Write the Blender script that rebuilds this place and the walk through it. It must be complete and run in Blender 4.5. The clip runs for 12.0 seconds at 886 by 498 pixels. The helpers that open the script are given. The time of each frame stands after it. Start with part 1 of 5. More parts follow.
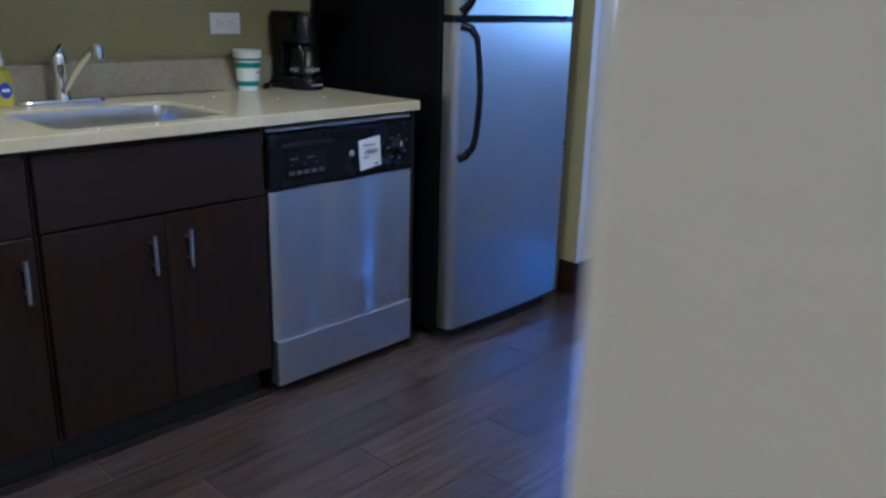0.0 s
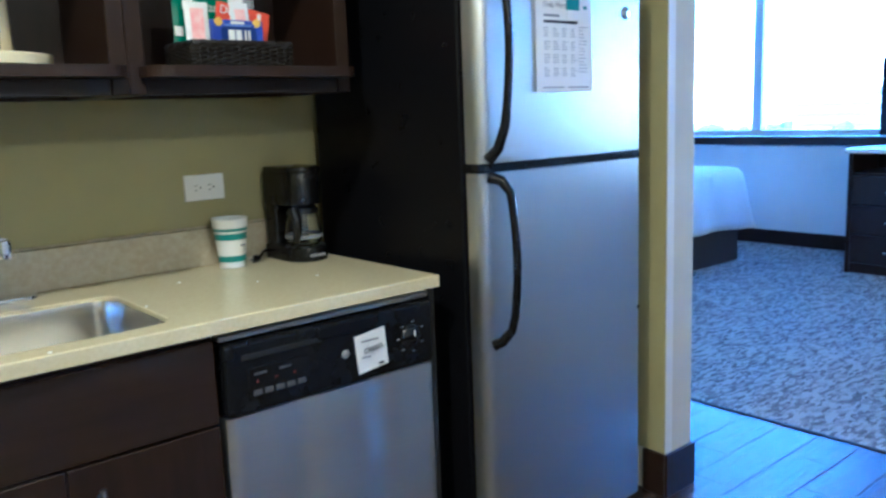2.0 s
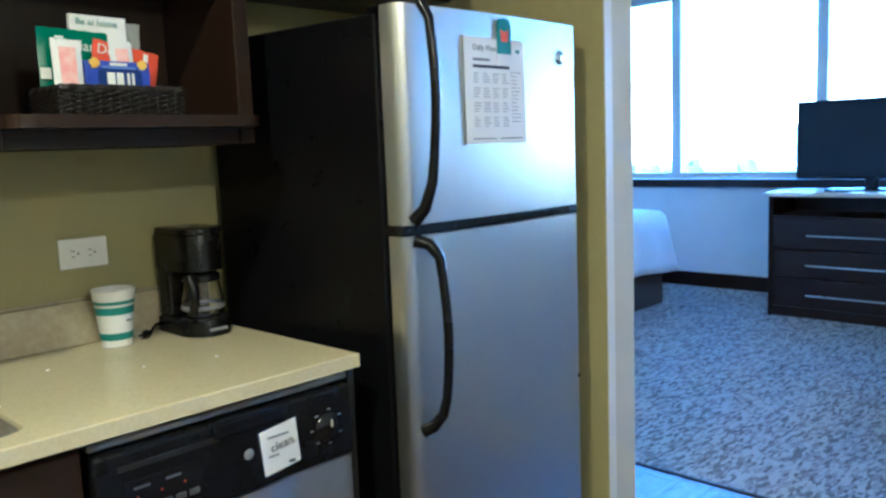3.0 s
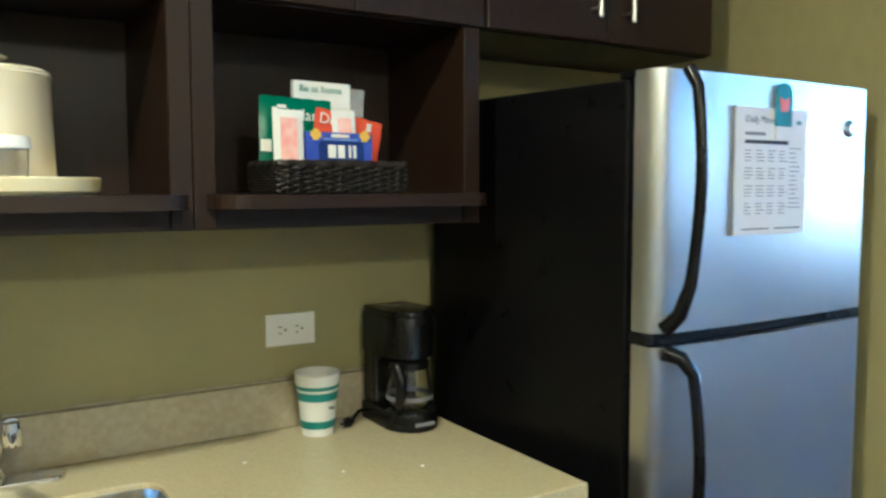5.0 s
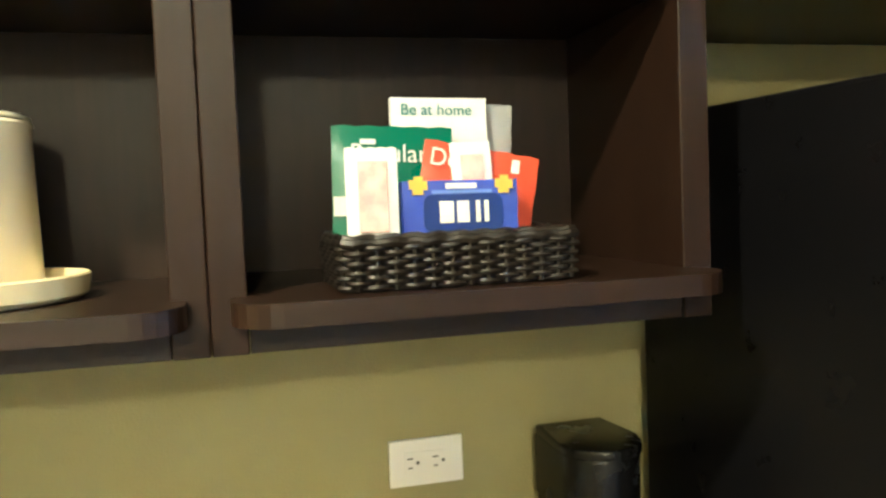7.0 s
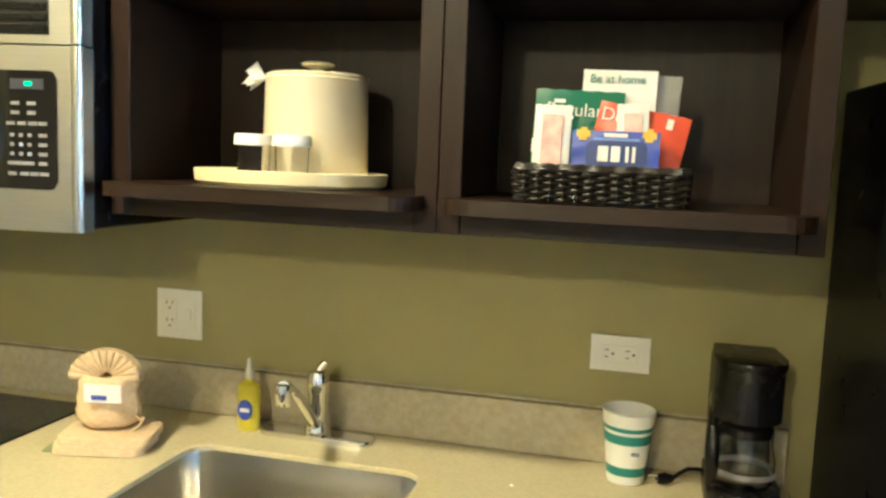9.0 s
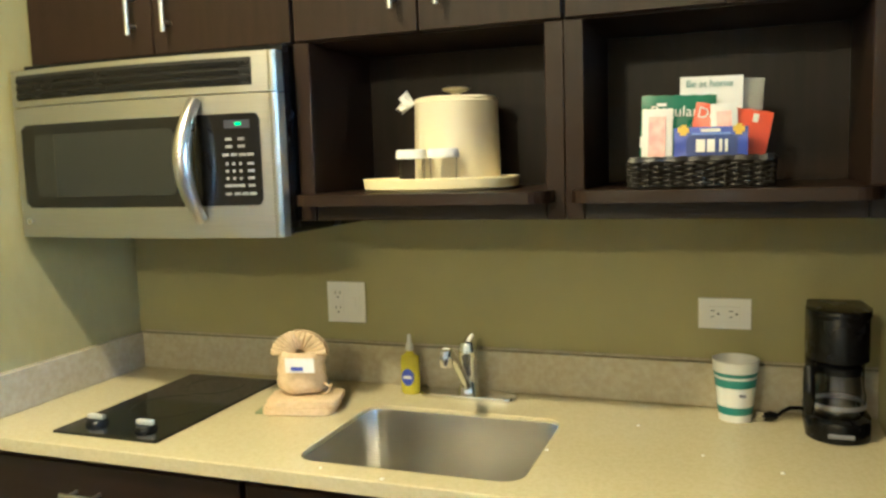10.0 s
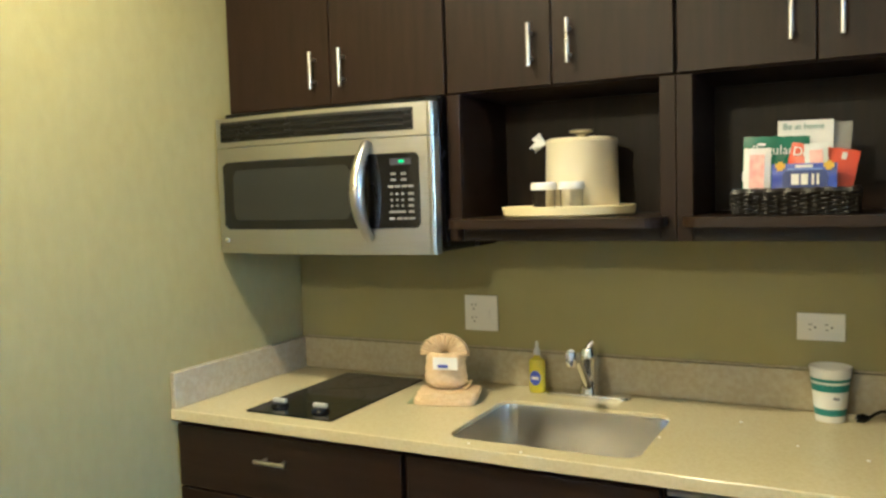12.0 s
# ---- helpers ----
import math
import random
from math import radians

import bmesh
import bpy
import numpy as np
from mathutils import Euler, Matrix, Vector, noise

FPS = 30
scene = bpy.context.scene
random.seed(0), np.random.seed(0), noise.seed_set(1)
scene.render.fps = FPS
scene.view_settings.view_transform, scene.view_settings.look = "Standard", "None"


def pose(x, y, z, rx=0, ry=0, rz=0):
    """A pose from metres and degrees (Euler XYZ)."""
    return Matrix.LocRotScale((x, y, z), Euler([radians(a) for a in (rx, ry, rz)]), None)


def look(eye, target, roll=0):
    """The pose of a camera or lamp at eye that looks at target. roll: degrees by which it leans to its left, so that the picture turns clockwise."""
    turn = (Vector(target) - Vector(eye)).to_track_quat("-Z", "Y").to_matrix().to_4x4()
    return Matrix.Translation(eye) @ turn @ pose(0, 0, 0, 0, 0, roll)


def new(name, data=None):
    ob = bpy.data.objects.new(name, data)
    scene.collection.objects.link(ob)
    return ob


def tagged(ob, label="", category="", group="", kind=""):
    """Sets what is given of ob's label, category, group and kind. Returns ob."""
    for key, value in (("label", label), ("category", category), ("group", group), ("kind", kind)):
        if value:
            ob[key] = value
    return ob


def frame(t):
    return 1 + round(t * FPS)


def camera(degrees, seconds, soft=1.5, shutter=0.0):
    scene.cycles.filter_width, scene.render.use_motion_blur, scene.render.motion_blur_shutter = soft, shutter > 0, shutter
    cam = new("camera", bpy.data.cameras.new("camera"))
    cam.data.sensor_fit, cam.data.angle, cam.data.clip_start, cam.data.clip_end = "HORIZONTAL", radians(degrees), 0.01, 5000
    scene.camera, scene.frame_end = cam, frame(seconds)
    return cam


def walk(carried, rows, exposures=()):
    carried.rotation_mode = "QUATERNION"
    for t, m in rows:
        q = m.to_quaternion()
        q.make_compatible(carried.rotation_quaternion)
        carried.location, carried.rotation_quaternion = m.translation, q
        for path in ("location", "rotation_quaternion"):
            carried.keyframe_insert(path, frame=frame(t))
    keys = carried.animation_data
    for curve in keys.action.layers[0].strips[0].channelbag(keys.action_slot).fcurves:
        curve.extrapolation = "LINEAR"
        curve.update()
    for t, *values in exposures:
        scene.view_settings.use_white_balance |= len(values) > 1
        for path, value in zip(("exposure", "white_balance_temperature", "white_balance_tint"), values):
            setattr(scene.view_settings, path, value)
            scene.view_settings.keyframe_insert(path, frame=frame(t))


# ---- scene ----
cam = camera(57.4, 12.0, 2.6, 0.2)
PATH = [
    (0, (0.093, -2.515, 1.18), (1.496, -1.214, 0.597), 1.5),
    (0.25, (0.132, -2.438, 1.19), (1.529, -1.131, 0.613), -1.0),
    (0.5, (0.230, -2.452, 1.193), (1.592, -1.092, 0.648), -2.5),
    (1, (0.389, -2.364, 1.226), (1.674, -0.886, 0.82), -2.5),
    (1.5, (0.572, -2.309, 1.273), (1.7, -0.702, 0.895), 0.9),
    (2, (0.708, -2.165, 1.274), (1.985, -0.662, 0.941), -2.2),
    (2.5, (0.811, -1.989, 1.281), (2.232, -0.611, 0.995), -2.3),
    (2.7, (0.85, -1.976, 1.291), (2.293, -0.615, 1.029), -2.5),
    (4.3, (0.914, -1.893, 1.387), (2.185, -0.362, 1.18), 0.6),
    (4.5, (0.899, -1.839, 1.393), (2.158, -0.297, 1.202), -1.1),
    (5, (0.996, -1.707, 1.41), (2.068, -0.025, 1.257), -0.1),
    (5.5, (1.127, -1.556, 1.442), (1.921, 0.274, 1.293), 1.1),
    (6, (1.201, -1.345, 1.448), (2.035, 0.469, 1.33), -1.5),
    (6.5, (1.272, -1.222, 1.472), (2.102, 0.595, 1.381), -2.7),
    (6.7, (1.325, -1.183, 1.491), (2.034, 0.685, 1.392), -2.6),
    (8.3, (1.558, -1.41, 1.46), (1.578, 0.585, 1.318), -0.6),
    (8.5, (1.589, -1.465, 1.464), (1.442, 0.523, 1.294), 0.7),
    (9, (1.701, -1.607, 1.455), (1.226, 0.323, 1.239), 2.3),
    (9.5, (1.741, -1.746, 1.467), (1.135, 0.145, 1.232), -0.9),
    (10, (1.705, -1.951, 1.464), (1.017, -0.086, 1.246), -1.8),
    (10.5, (1.716, -2.098, 1.455), (0.968, -0.255, 1.242), -0.5),
    (11, (1.776, -2.149, 1.466), (0.91, -0.353, 1.308), 0.3),
    (11.5, (1.818, -2.217, 1.472), (0.827, -0.486, 1.316), 0.3),
    (12, (1.768, -2.305, 1.467), (0.848, -0.534, 1.331), -1.7),
]
EXPOSURE = [
    (0, 3.9, 3700, 22),
    (0.5, 3.95, 3600, 10),
    (1.0, 4.4, 3650, 12),
    (1.5, 4.6, 3750, 14),
    (2.5, 4.65, 4050, 10),
    (4.5, 4.55, 4200, 6),
    (6.5, 5.5, 4600, 8),
    (8.5, 5.6, 4900, 7),
    (9.0, 5.1, 4900, 6),
    (10.0, 4.85, 4900, 6),
    (12, 4.65, 4850, 8),
]
walk(cam, [(t, look(eye, target, roll)) for t, eye, target, roll in PATH], EXPOSURE)

# ---- world, sun, lamps ----
world = bpy.data.worlds.new("sky")
world.use_nodes = True
scene.world = world
wn = world.node_tree.nodes
sky = wn.new("ShaderNodeTexSky")
sky.sky_type, sky.sun_disc = "NISHITA", False
sky.ozone_density, sky.dust_density = 6.0, 0.2
sky.sun_elevation, sky.sun_rotation = radians(38), radians(-100)
world.node_tree.links.new(sky.outputs[0], wn["Background"].inputs[0])
wn["Background"].inputs[1].default_value = 0.15

sun = new("sun", bpy.data.lights.new("sun", "SUN"))
sun.data.energy, sun.data.angle, sun.data.color = 3.0, radians(0.5), (1.0, 0.95, 0.88)
sun.matrix_world = look((-40, -8, 32), (0, 0, 0))


def lamp(name, place, power, colour, radius):
    """A round recessed ceiling lamp that shines down."""
    ob = new(name, bpy.data.lights.new(name, "AREA"))
    ob.data.shape, ob.data.size, ob.data.energy, ob.data.color = "DISK", radius * 2, power, colour
    ob.location = place
    return ob


WARM = (1.0, 0.74, 0.34)
CEIL = 2.70
lamp("kitchen_lamp", (0.62, -1.36, CEIL - 0.03), 2.2, WARM, 0.07)
# added fill with no known source, to brighten the entry wall
lamp("hall_fill", (-0.75, -2.2, CEIL - 0.03), 1.6, WARM, 0.07)
# low frontal light from the room behind; its source is unseen, its place assumed
room = new("unseen_room_lamp", bpy.data.lights.new("unseen_room_lamp", "POINT"))
room.data.energy, room.data.color, room.data.shadow_soft_size = 3.8, WARM, 0.09
room.location = (0.95, -3.7, 2.42)


# ---- materials ----
def material(name, colour, rough=0.5, metal=0.0, colour2=None, scale=20.0, stretch=(1, 1, 1), bump=0.0, fine=0.0, fine_scale=300.0, spec=0.5, coat=0.0, random_amount=0.0, contrast=(0.35, 0.65)):
    """Principled material with two scales of noise in colour and relief."""
    m = bpy.data.materials.new(name)
    m.use_nodes = True
    n, l = m.node_tree.nodes, m.node_tree.links
    b = n["Principled BSDF"]
    b.inputs["Roughness"].default_value, b.inputs["Metallic"].default_value = rough, metal
    b.inputs["Specular IOR Level"].default_value, b.inputs["Coat Weight"].default_value = spec, coat
    b.inputs["Base Color"].default_value = (*colour, 1)
    tc, mp = n.new("ShaderNodeTexCoord"), n.new("ShaderNodeMapping")
    geo = n.new("ShaderNodeNewGeometry")
    mp.inputs["Scale"].default_value = stretch
    l.new(geo.outputs["Position"], mp.inputs[0])
    t1 = n.new("ShaderNodeTexNoise")
    t1.inputs["Scale"].default_value, t1.inputs["Detail"].default_value = scale, 6
    l.new(mp.outputs[0], t1.inputs["Vector"])
    out = None
    if colour2:
        ramp = n.new("ShaderNodeValToRGB")
        ramp.color_ramp.elements[0].position, ramp.color_ramp.elements[1].position = contrast
        ramp.color_ramp.elements[0].color, ramp.color_ramp.elements[1].color = (*colour, 1), (*colour2, 1)
        l.new(t1.outputs[0], ramp.inputs[0])
        out = ramp.outputs[0]
    if random_amount:
        info, hsv, mul = n.new("ShaderNodeObjectInfo"), n.new("ShaderNodeHueSaturation"), n.new("ShaderNodeMapRange")
        mul.inputs["To Min"].default_value, mul.inputs["To Max"].default_value = 1 - random_amount, 1 + random_amount
        l.new(info.outputs["Random"], mul.inputs[0])
        l.new(mul.outputs[0], hsv.inputs["Value"])
        if out:
            l.new(out, hsv.inputs["Color"])
        else:
            hsv.inputs["Color"].default_value = (*colour, 1)
        out = hsv.outputs[0]
    if out:
        l.new(out, b.inputs["Base Color"])
    t2 = n.new("ShaderNodeTexNoise")
    t2.inputs["Scale"].default_value, t2.inputs["Detail"].default_value = fine_scale, 3
    l.new(mp.outputs[0], t2.inputs["Vector"])
    if bump or fine:
        add = n.new("ShaderNodeMath")
        add.operation = "MULTIPLY_ADD"
        add.inputs[1].default_value = fine
        l.new(t2.outputs[0], add.inputs[0])
        m1 = n.new("ShaderNodeMath")
        m1.operation = "MULTIPLY"
        m1.inputs[1].default_value = bump
        l.new(t1.outputs[0], m1.inputs[0])
        l.new(m1.outputs[0], add.inputs[2])
        bp = n.new("ShaderNodeBump")
        bp.inputs["Strength"].default_value, bp.inputs["Distance"].default_value = 0.5, 0.004
        l.new(add.outputs[0], bp.inputs["Height"])
        l.new(bp.outputs[0], b.inputs["Normal"])
    # a little wear in the gloss
    rr = n.new("ShaderNodeMapRange")
    rr.inputs["To Min"].default_value, rr.inputs["To Max"].default_value = max(0.02, rough * 0.93), min(1, rough * 1.07)
    l.new(t1.outputs[0], rr.inputs[0])
    l.new(rr.outputs[0], b.inputs["Roughness"])
    return m


def glass(name, colour=(1, 1, 1), rough=0.0, ior=1.45):
    m = material(name, colour, rough)
    b = m.node_tree.nodes["Principled BSDF"]
    b.inputs["Transmission Weight"].default_value, b.inputs["IOR"].default_value = 1.0, ior
    return m


def glowing(name, colour, strength):
    m = material(name, colour)
    b = m.node_tree.nodes["Principled BSDF"]
    b.inputs["Emission Color"].default_value, b.inputs["Emission Strength"].default_value = (*colour, 1), strength
    return m


OLIVE = material("olive_wall_paint", (0.282, 0.252, 0.108), 0.75, colour2=(0.308, 0.275, 0.122), scale=3, fine=0.5, fine_scale=220)
LINEN = material("gold_linen_wallpaper", (0.318, 0.280, 0.118), 0.7, colour2=(0.345, 0.304, 0.133), scale=16, stretch=(2, 2, 1.1), bump=0.4, fine=0.4, fine_scale=120, contrast=(0.3, 0.7))
CREAM = material("cream_textured_wallpaper", (0.58, 0.53, 0.42), 0.8, colour2=(0.60, 0.55, 0.44), scale=8, bump=0.02, fine=0.08, fine_scale=500)
PALE = material("pale_wall_paint", (0.76, 0.76, 0.74), 0.8, colour2=(0.79, 0.79, 0.77), scale=4, fine=0.4)
WHITE = material("white_ceiling_paint", (0.75, 0.74, 0.72), 0.9, colour2=(0.79, 0.78, 0.76), scale=6, bump=0.3, fine=0.5)
ESPRESSO = material("espresso_stained_wood", (0.0150, 0.0080, 0.0051), 0.36, spec=0.22, colour2=(0.0240, 0.0125, 0.0078), scale=9, stretch=(5, 5, 0.5), bump=0.12, fine=0.15, contrast=(0.3, 0.75))
ESPRESSO_H = material("espresso_wood_long_grain", (0.0155, 0.0083, 0.0053), 0.32, spec=0.28, colour2=(0.0250, 0.0130, 0.0081), scale=9, stretch=(0.5, 5, 5), bump=0.12, fine=0.15, contrast=(0.3, 0.75))
TOE = material("black_plinth", (0.008, 0.007, 0.007), 0.5, fine=0.2)
QUARTZ = material("beige_quartz", (0.54, 0.47, 0.285), 0.16, colour2=(0.585, 0.515, 0.325), scale=130, fine=0.02, contrast=(0.35, 0.6))
SPLASH = material("taupe_stone_upstand", (0.38, 0.33, 0.225), 0.26, colour2=(0.44, 0.39, 0.28), scale=70, fine=0.04)
STEEL = material("brushed_stainless_steel", (0.46, 0.45, 0.405), 0.32, 1.0, colour2=(0.49, 0.48, 0.435), scale=30, stretch=(0.3, 0.3, 12))
STEEL_UP = material("brushed_steel_upright", (0.58, 0.58, 0.57), 0.38, 1.0, colour2=(0.585, 0.585, 0.575), scale=30, stretch=(10, 10, 0.12))
for steel in (STEEL_UP, STEEL):
    steel.node_tree.nodes["Principled BSDF"].inputs["Anisotropic"].default_value = 0.7
SINK_STEEL = material("satin_sink_steel", (0.72, 0.70, 0.66), 0.22, 1.0, colour2=(0.75, 0.73, 0.69), scale=25, stretch=(0.4, 3, 3))
DW_STEEL = material("brushed_steel_washer_door", (0.66, 0.66, 0.65), 0.37, 1.0, colour2=(0.68, 0.68, 0.67), scale=26, stretch=(0.3, 0.3, 14))
DW_STEEL.node_tree.nodes["Principled BSDF"].inputs["Anisotropic"].default_value = 0.3
CHROME = material("chrome", (0.80, 0.80, 0.80), 0.06, 1.0)
NICKEL = material("satin_nickel", (0.62, 0.60, 0.57), 0.28, 1.0)
BLACK = material("black_plastic", (0.005, 0.005, 0.006), 0.27, fine=0.03, spec=0.28)
BLACK_SIDE = material("black_textured_enamel", (0.0040, 0.0040, 0.0052), 0.28, bump=0.0, fine=0.15, fine_scale=500, spec=0.14)
BLACK_GLASS = material("black_ceramic_glass", (0.006, 0.006, 0.007), 0.07)
DARK_GLASS = material("dark_oven_glass", (0.022, 0.023, 0.022), 0.14)
OUTLET = material("white_plastic", (0.72, 0.70, 0.66), 0.35)
SLOT = material("dark_slot", (0.09, 0.085, 0.075), 0.6)
PAPER = material("white_paper", (0.78, 0.77, 0.76), 0.6, colour2=(0.74, 0.73, 0.72), scale=12)
INK = material("grey_ink", (0.20, 0.20, 0.24), 0.7)
DARKINK = material("dark_ink", (0.03, 0.03, 0.05), 0.7)
TEAL = material("teal_print", (0.03, 0.20, 0.19), 0.5)
GREEN = material("dark_green_foil", (0.005, 0.13, 0.075), 0.28, bump=0.8, scale=25)
ORANGE = material("orange_foil", (0.62, 0.075, 0.02), 0.28, bump=0.8, scale=25)
PINK = material("pink_sachet", (0.82, 0.36, 0.34), 0.45, colour2=(0.85, 0.55, 0.50), scale=60)
BLUEBOX = material("blue_card", (0.035, 0.06, 0.42), 0.3, colour2=(0.06, 0.10, 0.55), scale=14)
BLUEBAND = material("pale_blue_print", (0.16, 0.26, 0.72), 0.4)
NAVY = material("navy_card", (0.01, 0.03, 0.20), 0.3)
YELLOW = material("yellow_print", (0.75, 0.50, 0.05), 0.5)
CLEARFILM = glass("clear_film", (0.9, 0.9, 0.9), 0.25, 1.2)
CLEARFILM.node_tree.nodes["Principled BSDF"].inputs["Transmission Weight"].default_value = 0.75
CLEAR = glass("clear_glass")
THIN = glass("thin_tumbler_glass", (1, 1, 1), 0.02, 1.18)
WICKER = material("black_wicker", (0.012, 0.0095, 0.008), 0.42, fine=0.1)
IVORY = material("ivory_plastic", (0.80, 0.72, 0.52), 0.35, colour2=(0.83, 0.75, 0.56), scale=8)
TRAYMAT = material("cream_tray_plastic", (0.80, 0.70, 0.42), 0.4)
TOWEL = material("beige_terry", (0.62, 0.46, 0.27), 0.95, colour2=(0.70, 0.54, 0.34), scale=90, bump=0.8, fine=1.0, fine_scale=400)
SOAP = glass("yellow_soap", (0.95, 0.75, 0.08), 0.05, 1.35)
SOAPFILL = material("yellow_liquid", (0.55, 0.49, 0.02), 0.2)
TILE = material("dark_wood_look_tile", (0.046, 0.032, 0.026), 0.24, colour2=(0.078, 0.055, 0.045), scale=5, stretch=(0.8, 9, 5), bump=0.15, fine=0.15, random_amount=0.22)
GROUT = material("dark_grout", (0.085, 0.066, 0.056), 0.7, fine=0.4)
CLOTH_WHITE = material("white_bed_cover", (0.78, 0.78, 0.78), 0.9, colour2=(0.82, 0.82, 0.82), scale=60, bump=0.6, fine=0.4)
BED_BASE = material("grey_bed_skirt", (0.08, 0.075, 0.075), 0.9, fine=0.6)
LEATHER = material("tan_grey_leather", (0.20, 0.15, 0.12), 0.45, colour2=(0.23, 0.18, 0.14), scale=12, fine=0.3)
SCREEN = material("tv_screen", (0.005, 0.005, 0.007), 0.10, spec=0.2)
RUBBER = material("black_rubber", (0.012, 0.012, 0.012), 0.6)
CANBIN = material("cream_bin_plastic", (0.62, 0.54, 0.40), 0.5)
WINFRAME = material("pale_aluminium", (0.55, 0.56, 0.56), 0.4, 0.3)
DRESSER_TOP = material("pale_stone_top", (0.62, 0.60, 0.55), 0.2, colour2=(0.68, 0.66, 0.61), scale=30)
TOWER = material("distant_concrete", (0.13, 0.16, 0.18), 0.8, colour2=(0.17, 0.20, 0.22), scale=0.2)
WOODS = material("distant_trees", (0.035, 0.06, 0.04), 0.9, colour2=(0.06, 0.09, 0.055), scale=0.2)
TOWER_GLASS = material("distant_glass", (0.07, 0.10, 0.12), 0.4)
KEYPALE = material("pale_grey_key", (0.24, 0.24, 0.25), 0.5)
KEYGREY = material("dark_grey_key", (0.07, 0.07, 0.08), 0.5)
SAGE = material("sage_green_reflection", (0.20, 0.24, 0.12), 0.5)
LAND = material("distant_land", (0.09, 0.11, 0.09), 0.9, colour2=(0.13, 0.14, 0.11), scale=0.05)
LCD = glowing("green_display", (0.05, 0.9, 0.35), 0.012)
LAMPGLOW = glowing("lamp_lens", (1.0, 0.72, 0.40), 1.0)

# carpet: short broken dashes in rows over a grey-brown pile
CARPET = material("patterned_grey_carpet", (0.11, 0.105, 0.10), 0.95, fine=1.0, fine_scale=500)
_n, _l = CARPET.node_tree.nodes, CARPET.node_tree.links
_geo, _map = _n.new("ShaderNodeNewGeometry"), _n.new("ShaderNodeMapping")
_map.inputs["Scale"].default_value = (26, 75, 1)
_l.new(_geo.outputs["Position"], _map.inputs[0])
_vor = _n.new("ShaderNodeTexVoronoi")
_vor.inputs["Scale"].default_value = 1.0
_l.new(_map.outputs[0], _vor.inputs["Vector"])
_noi = _n.new("ShaderNodeTexNoise")
_noi.inputs["Scale"].default_value = 70
_l.new(_geo.outputs["Position"], _noi.inputs["Vector"])
_sum = _n.new("ShaderNodeMath")
_sum.operation = "MULTIPLY_ADD"
_sum.inputs[1].default_value = 0.5
_l.new(_noi.outputs[0], _sum.inputs[0])
_sep = _n.new("ShaderNodeSeparateColor")
_l.new(_vor.outputs["Color"], _sep.inputs[0])
_l.new(_sep.outputs[0], _sum.inputs[2])
_rmp = _n.new("ShaderNodeValToRGB")
_rmp.color_ramp.elements[0].position, _rmp.color_ramp.elements[1].position = 0.3, 1.1
_rmp.color_ramp.elements[0].color, _rmp.color_ramp.elements[1].color = (0.120, 0.113, 0.110, 1), (0.42, 0.395, 0.375, 1)
_l.new(_sum.outputs[0], _rmp.inputs[0])
_l.new(_rmp.outputs[0], _n["Principled BSDF"].inputs["Base Color"])


# ---- building helpers ----
PLACE = {}


def thing(name, at, label, category, group="", kind=""):
    ob = new(name)
    ob.empty_display_size = 0.05
    ob.location = at
    PLACE[ob] = Vector(at)
    return tagged(ob, label, category, group, kind)


def part(name, bm, mat, parent=None, label="", smooth=False):
    """One mesh, given in world metres, centred on itself and hung under its thing."""
    lo = [min(v.co[i] for v in bm.verts) for i in range(3)]
    hi = [max(v.co[i] for v in bm.verts) for i in range(3)]
    mid = Vector([(a + b) / 2 for a, b in zip(lo, hi)])
    if parent is None:
        mid.z = lo[2]
    bmesh.ops.translate(bm, verts=bm.verts, vec=-mid)
    me = bpy.data.meshes.new(name)
    if smooth:
        for f in bm.faces:
            f.smooth = True
    bm.to_mesh(me)
    bm.free()
    me.materials.append(mat)
    if smooth:
        me.set_sharp_from_angle(angle=radians(40))
    ob = new(name, me)
    PLACE[ob] = mid
    ob.location = mid if parent is None else mid - PLACE[parent]
    if parent is not None:
        ob.parent = parent
    return tagged(ob, label)


def setting(name, bm, mat, label, category, smooth=False):
    return tagged(part(name, bm, mat, None, label, smooth), category=category, kind="structure")


def box(x0, x1, y0, y1, z0, z1, bevel=0.0, seg=1, bm=None):
    b = bmesh.new()
    bmesh.ops.create_cube(b, size=1)
    for v in b.verts:
        v.co = Vector(((x0 + x1) / 2 + v.co.x * (x1 - x0), (y0 + y1) / 2 + v.co.y * (y1 - y0), (z0 + z1) / 2 + v.co.z * (z1 - z0)))
    if bevel:
        bmesh.ops.bevel(b, geom=list(b.edges), offset=bevel, segments=seg, affect="EDGES", profile=0.5)
    return join(bm, b)


def join(bm, b):
    if bm is None:
        return b
    me = bpy.data.meshes.new("tmp")
    b.to_mesh(me)
    b.free()
    bm.from_mesh(me)
    bpy.data.meshes.remove(me)
    return bm


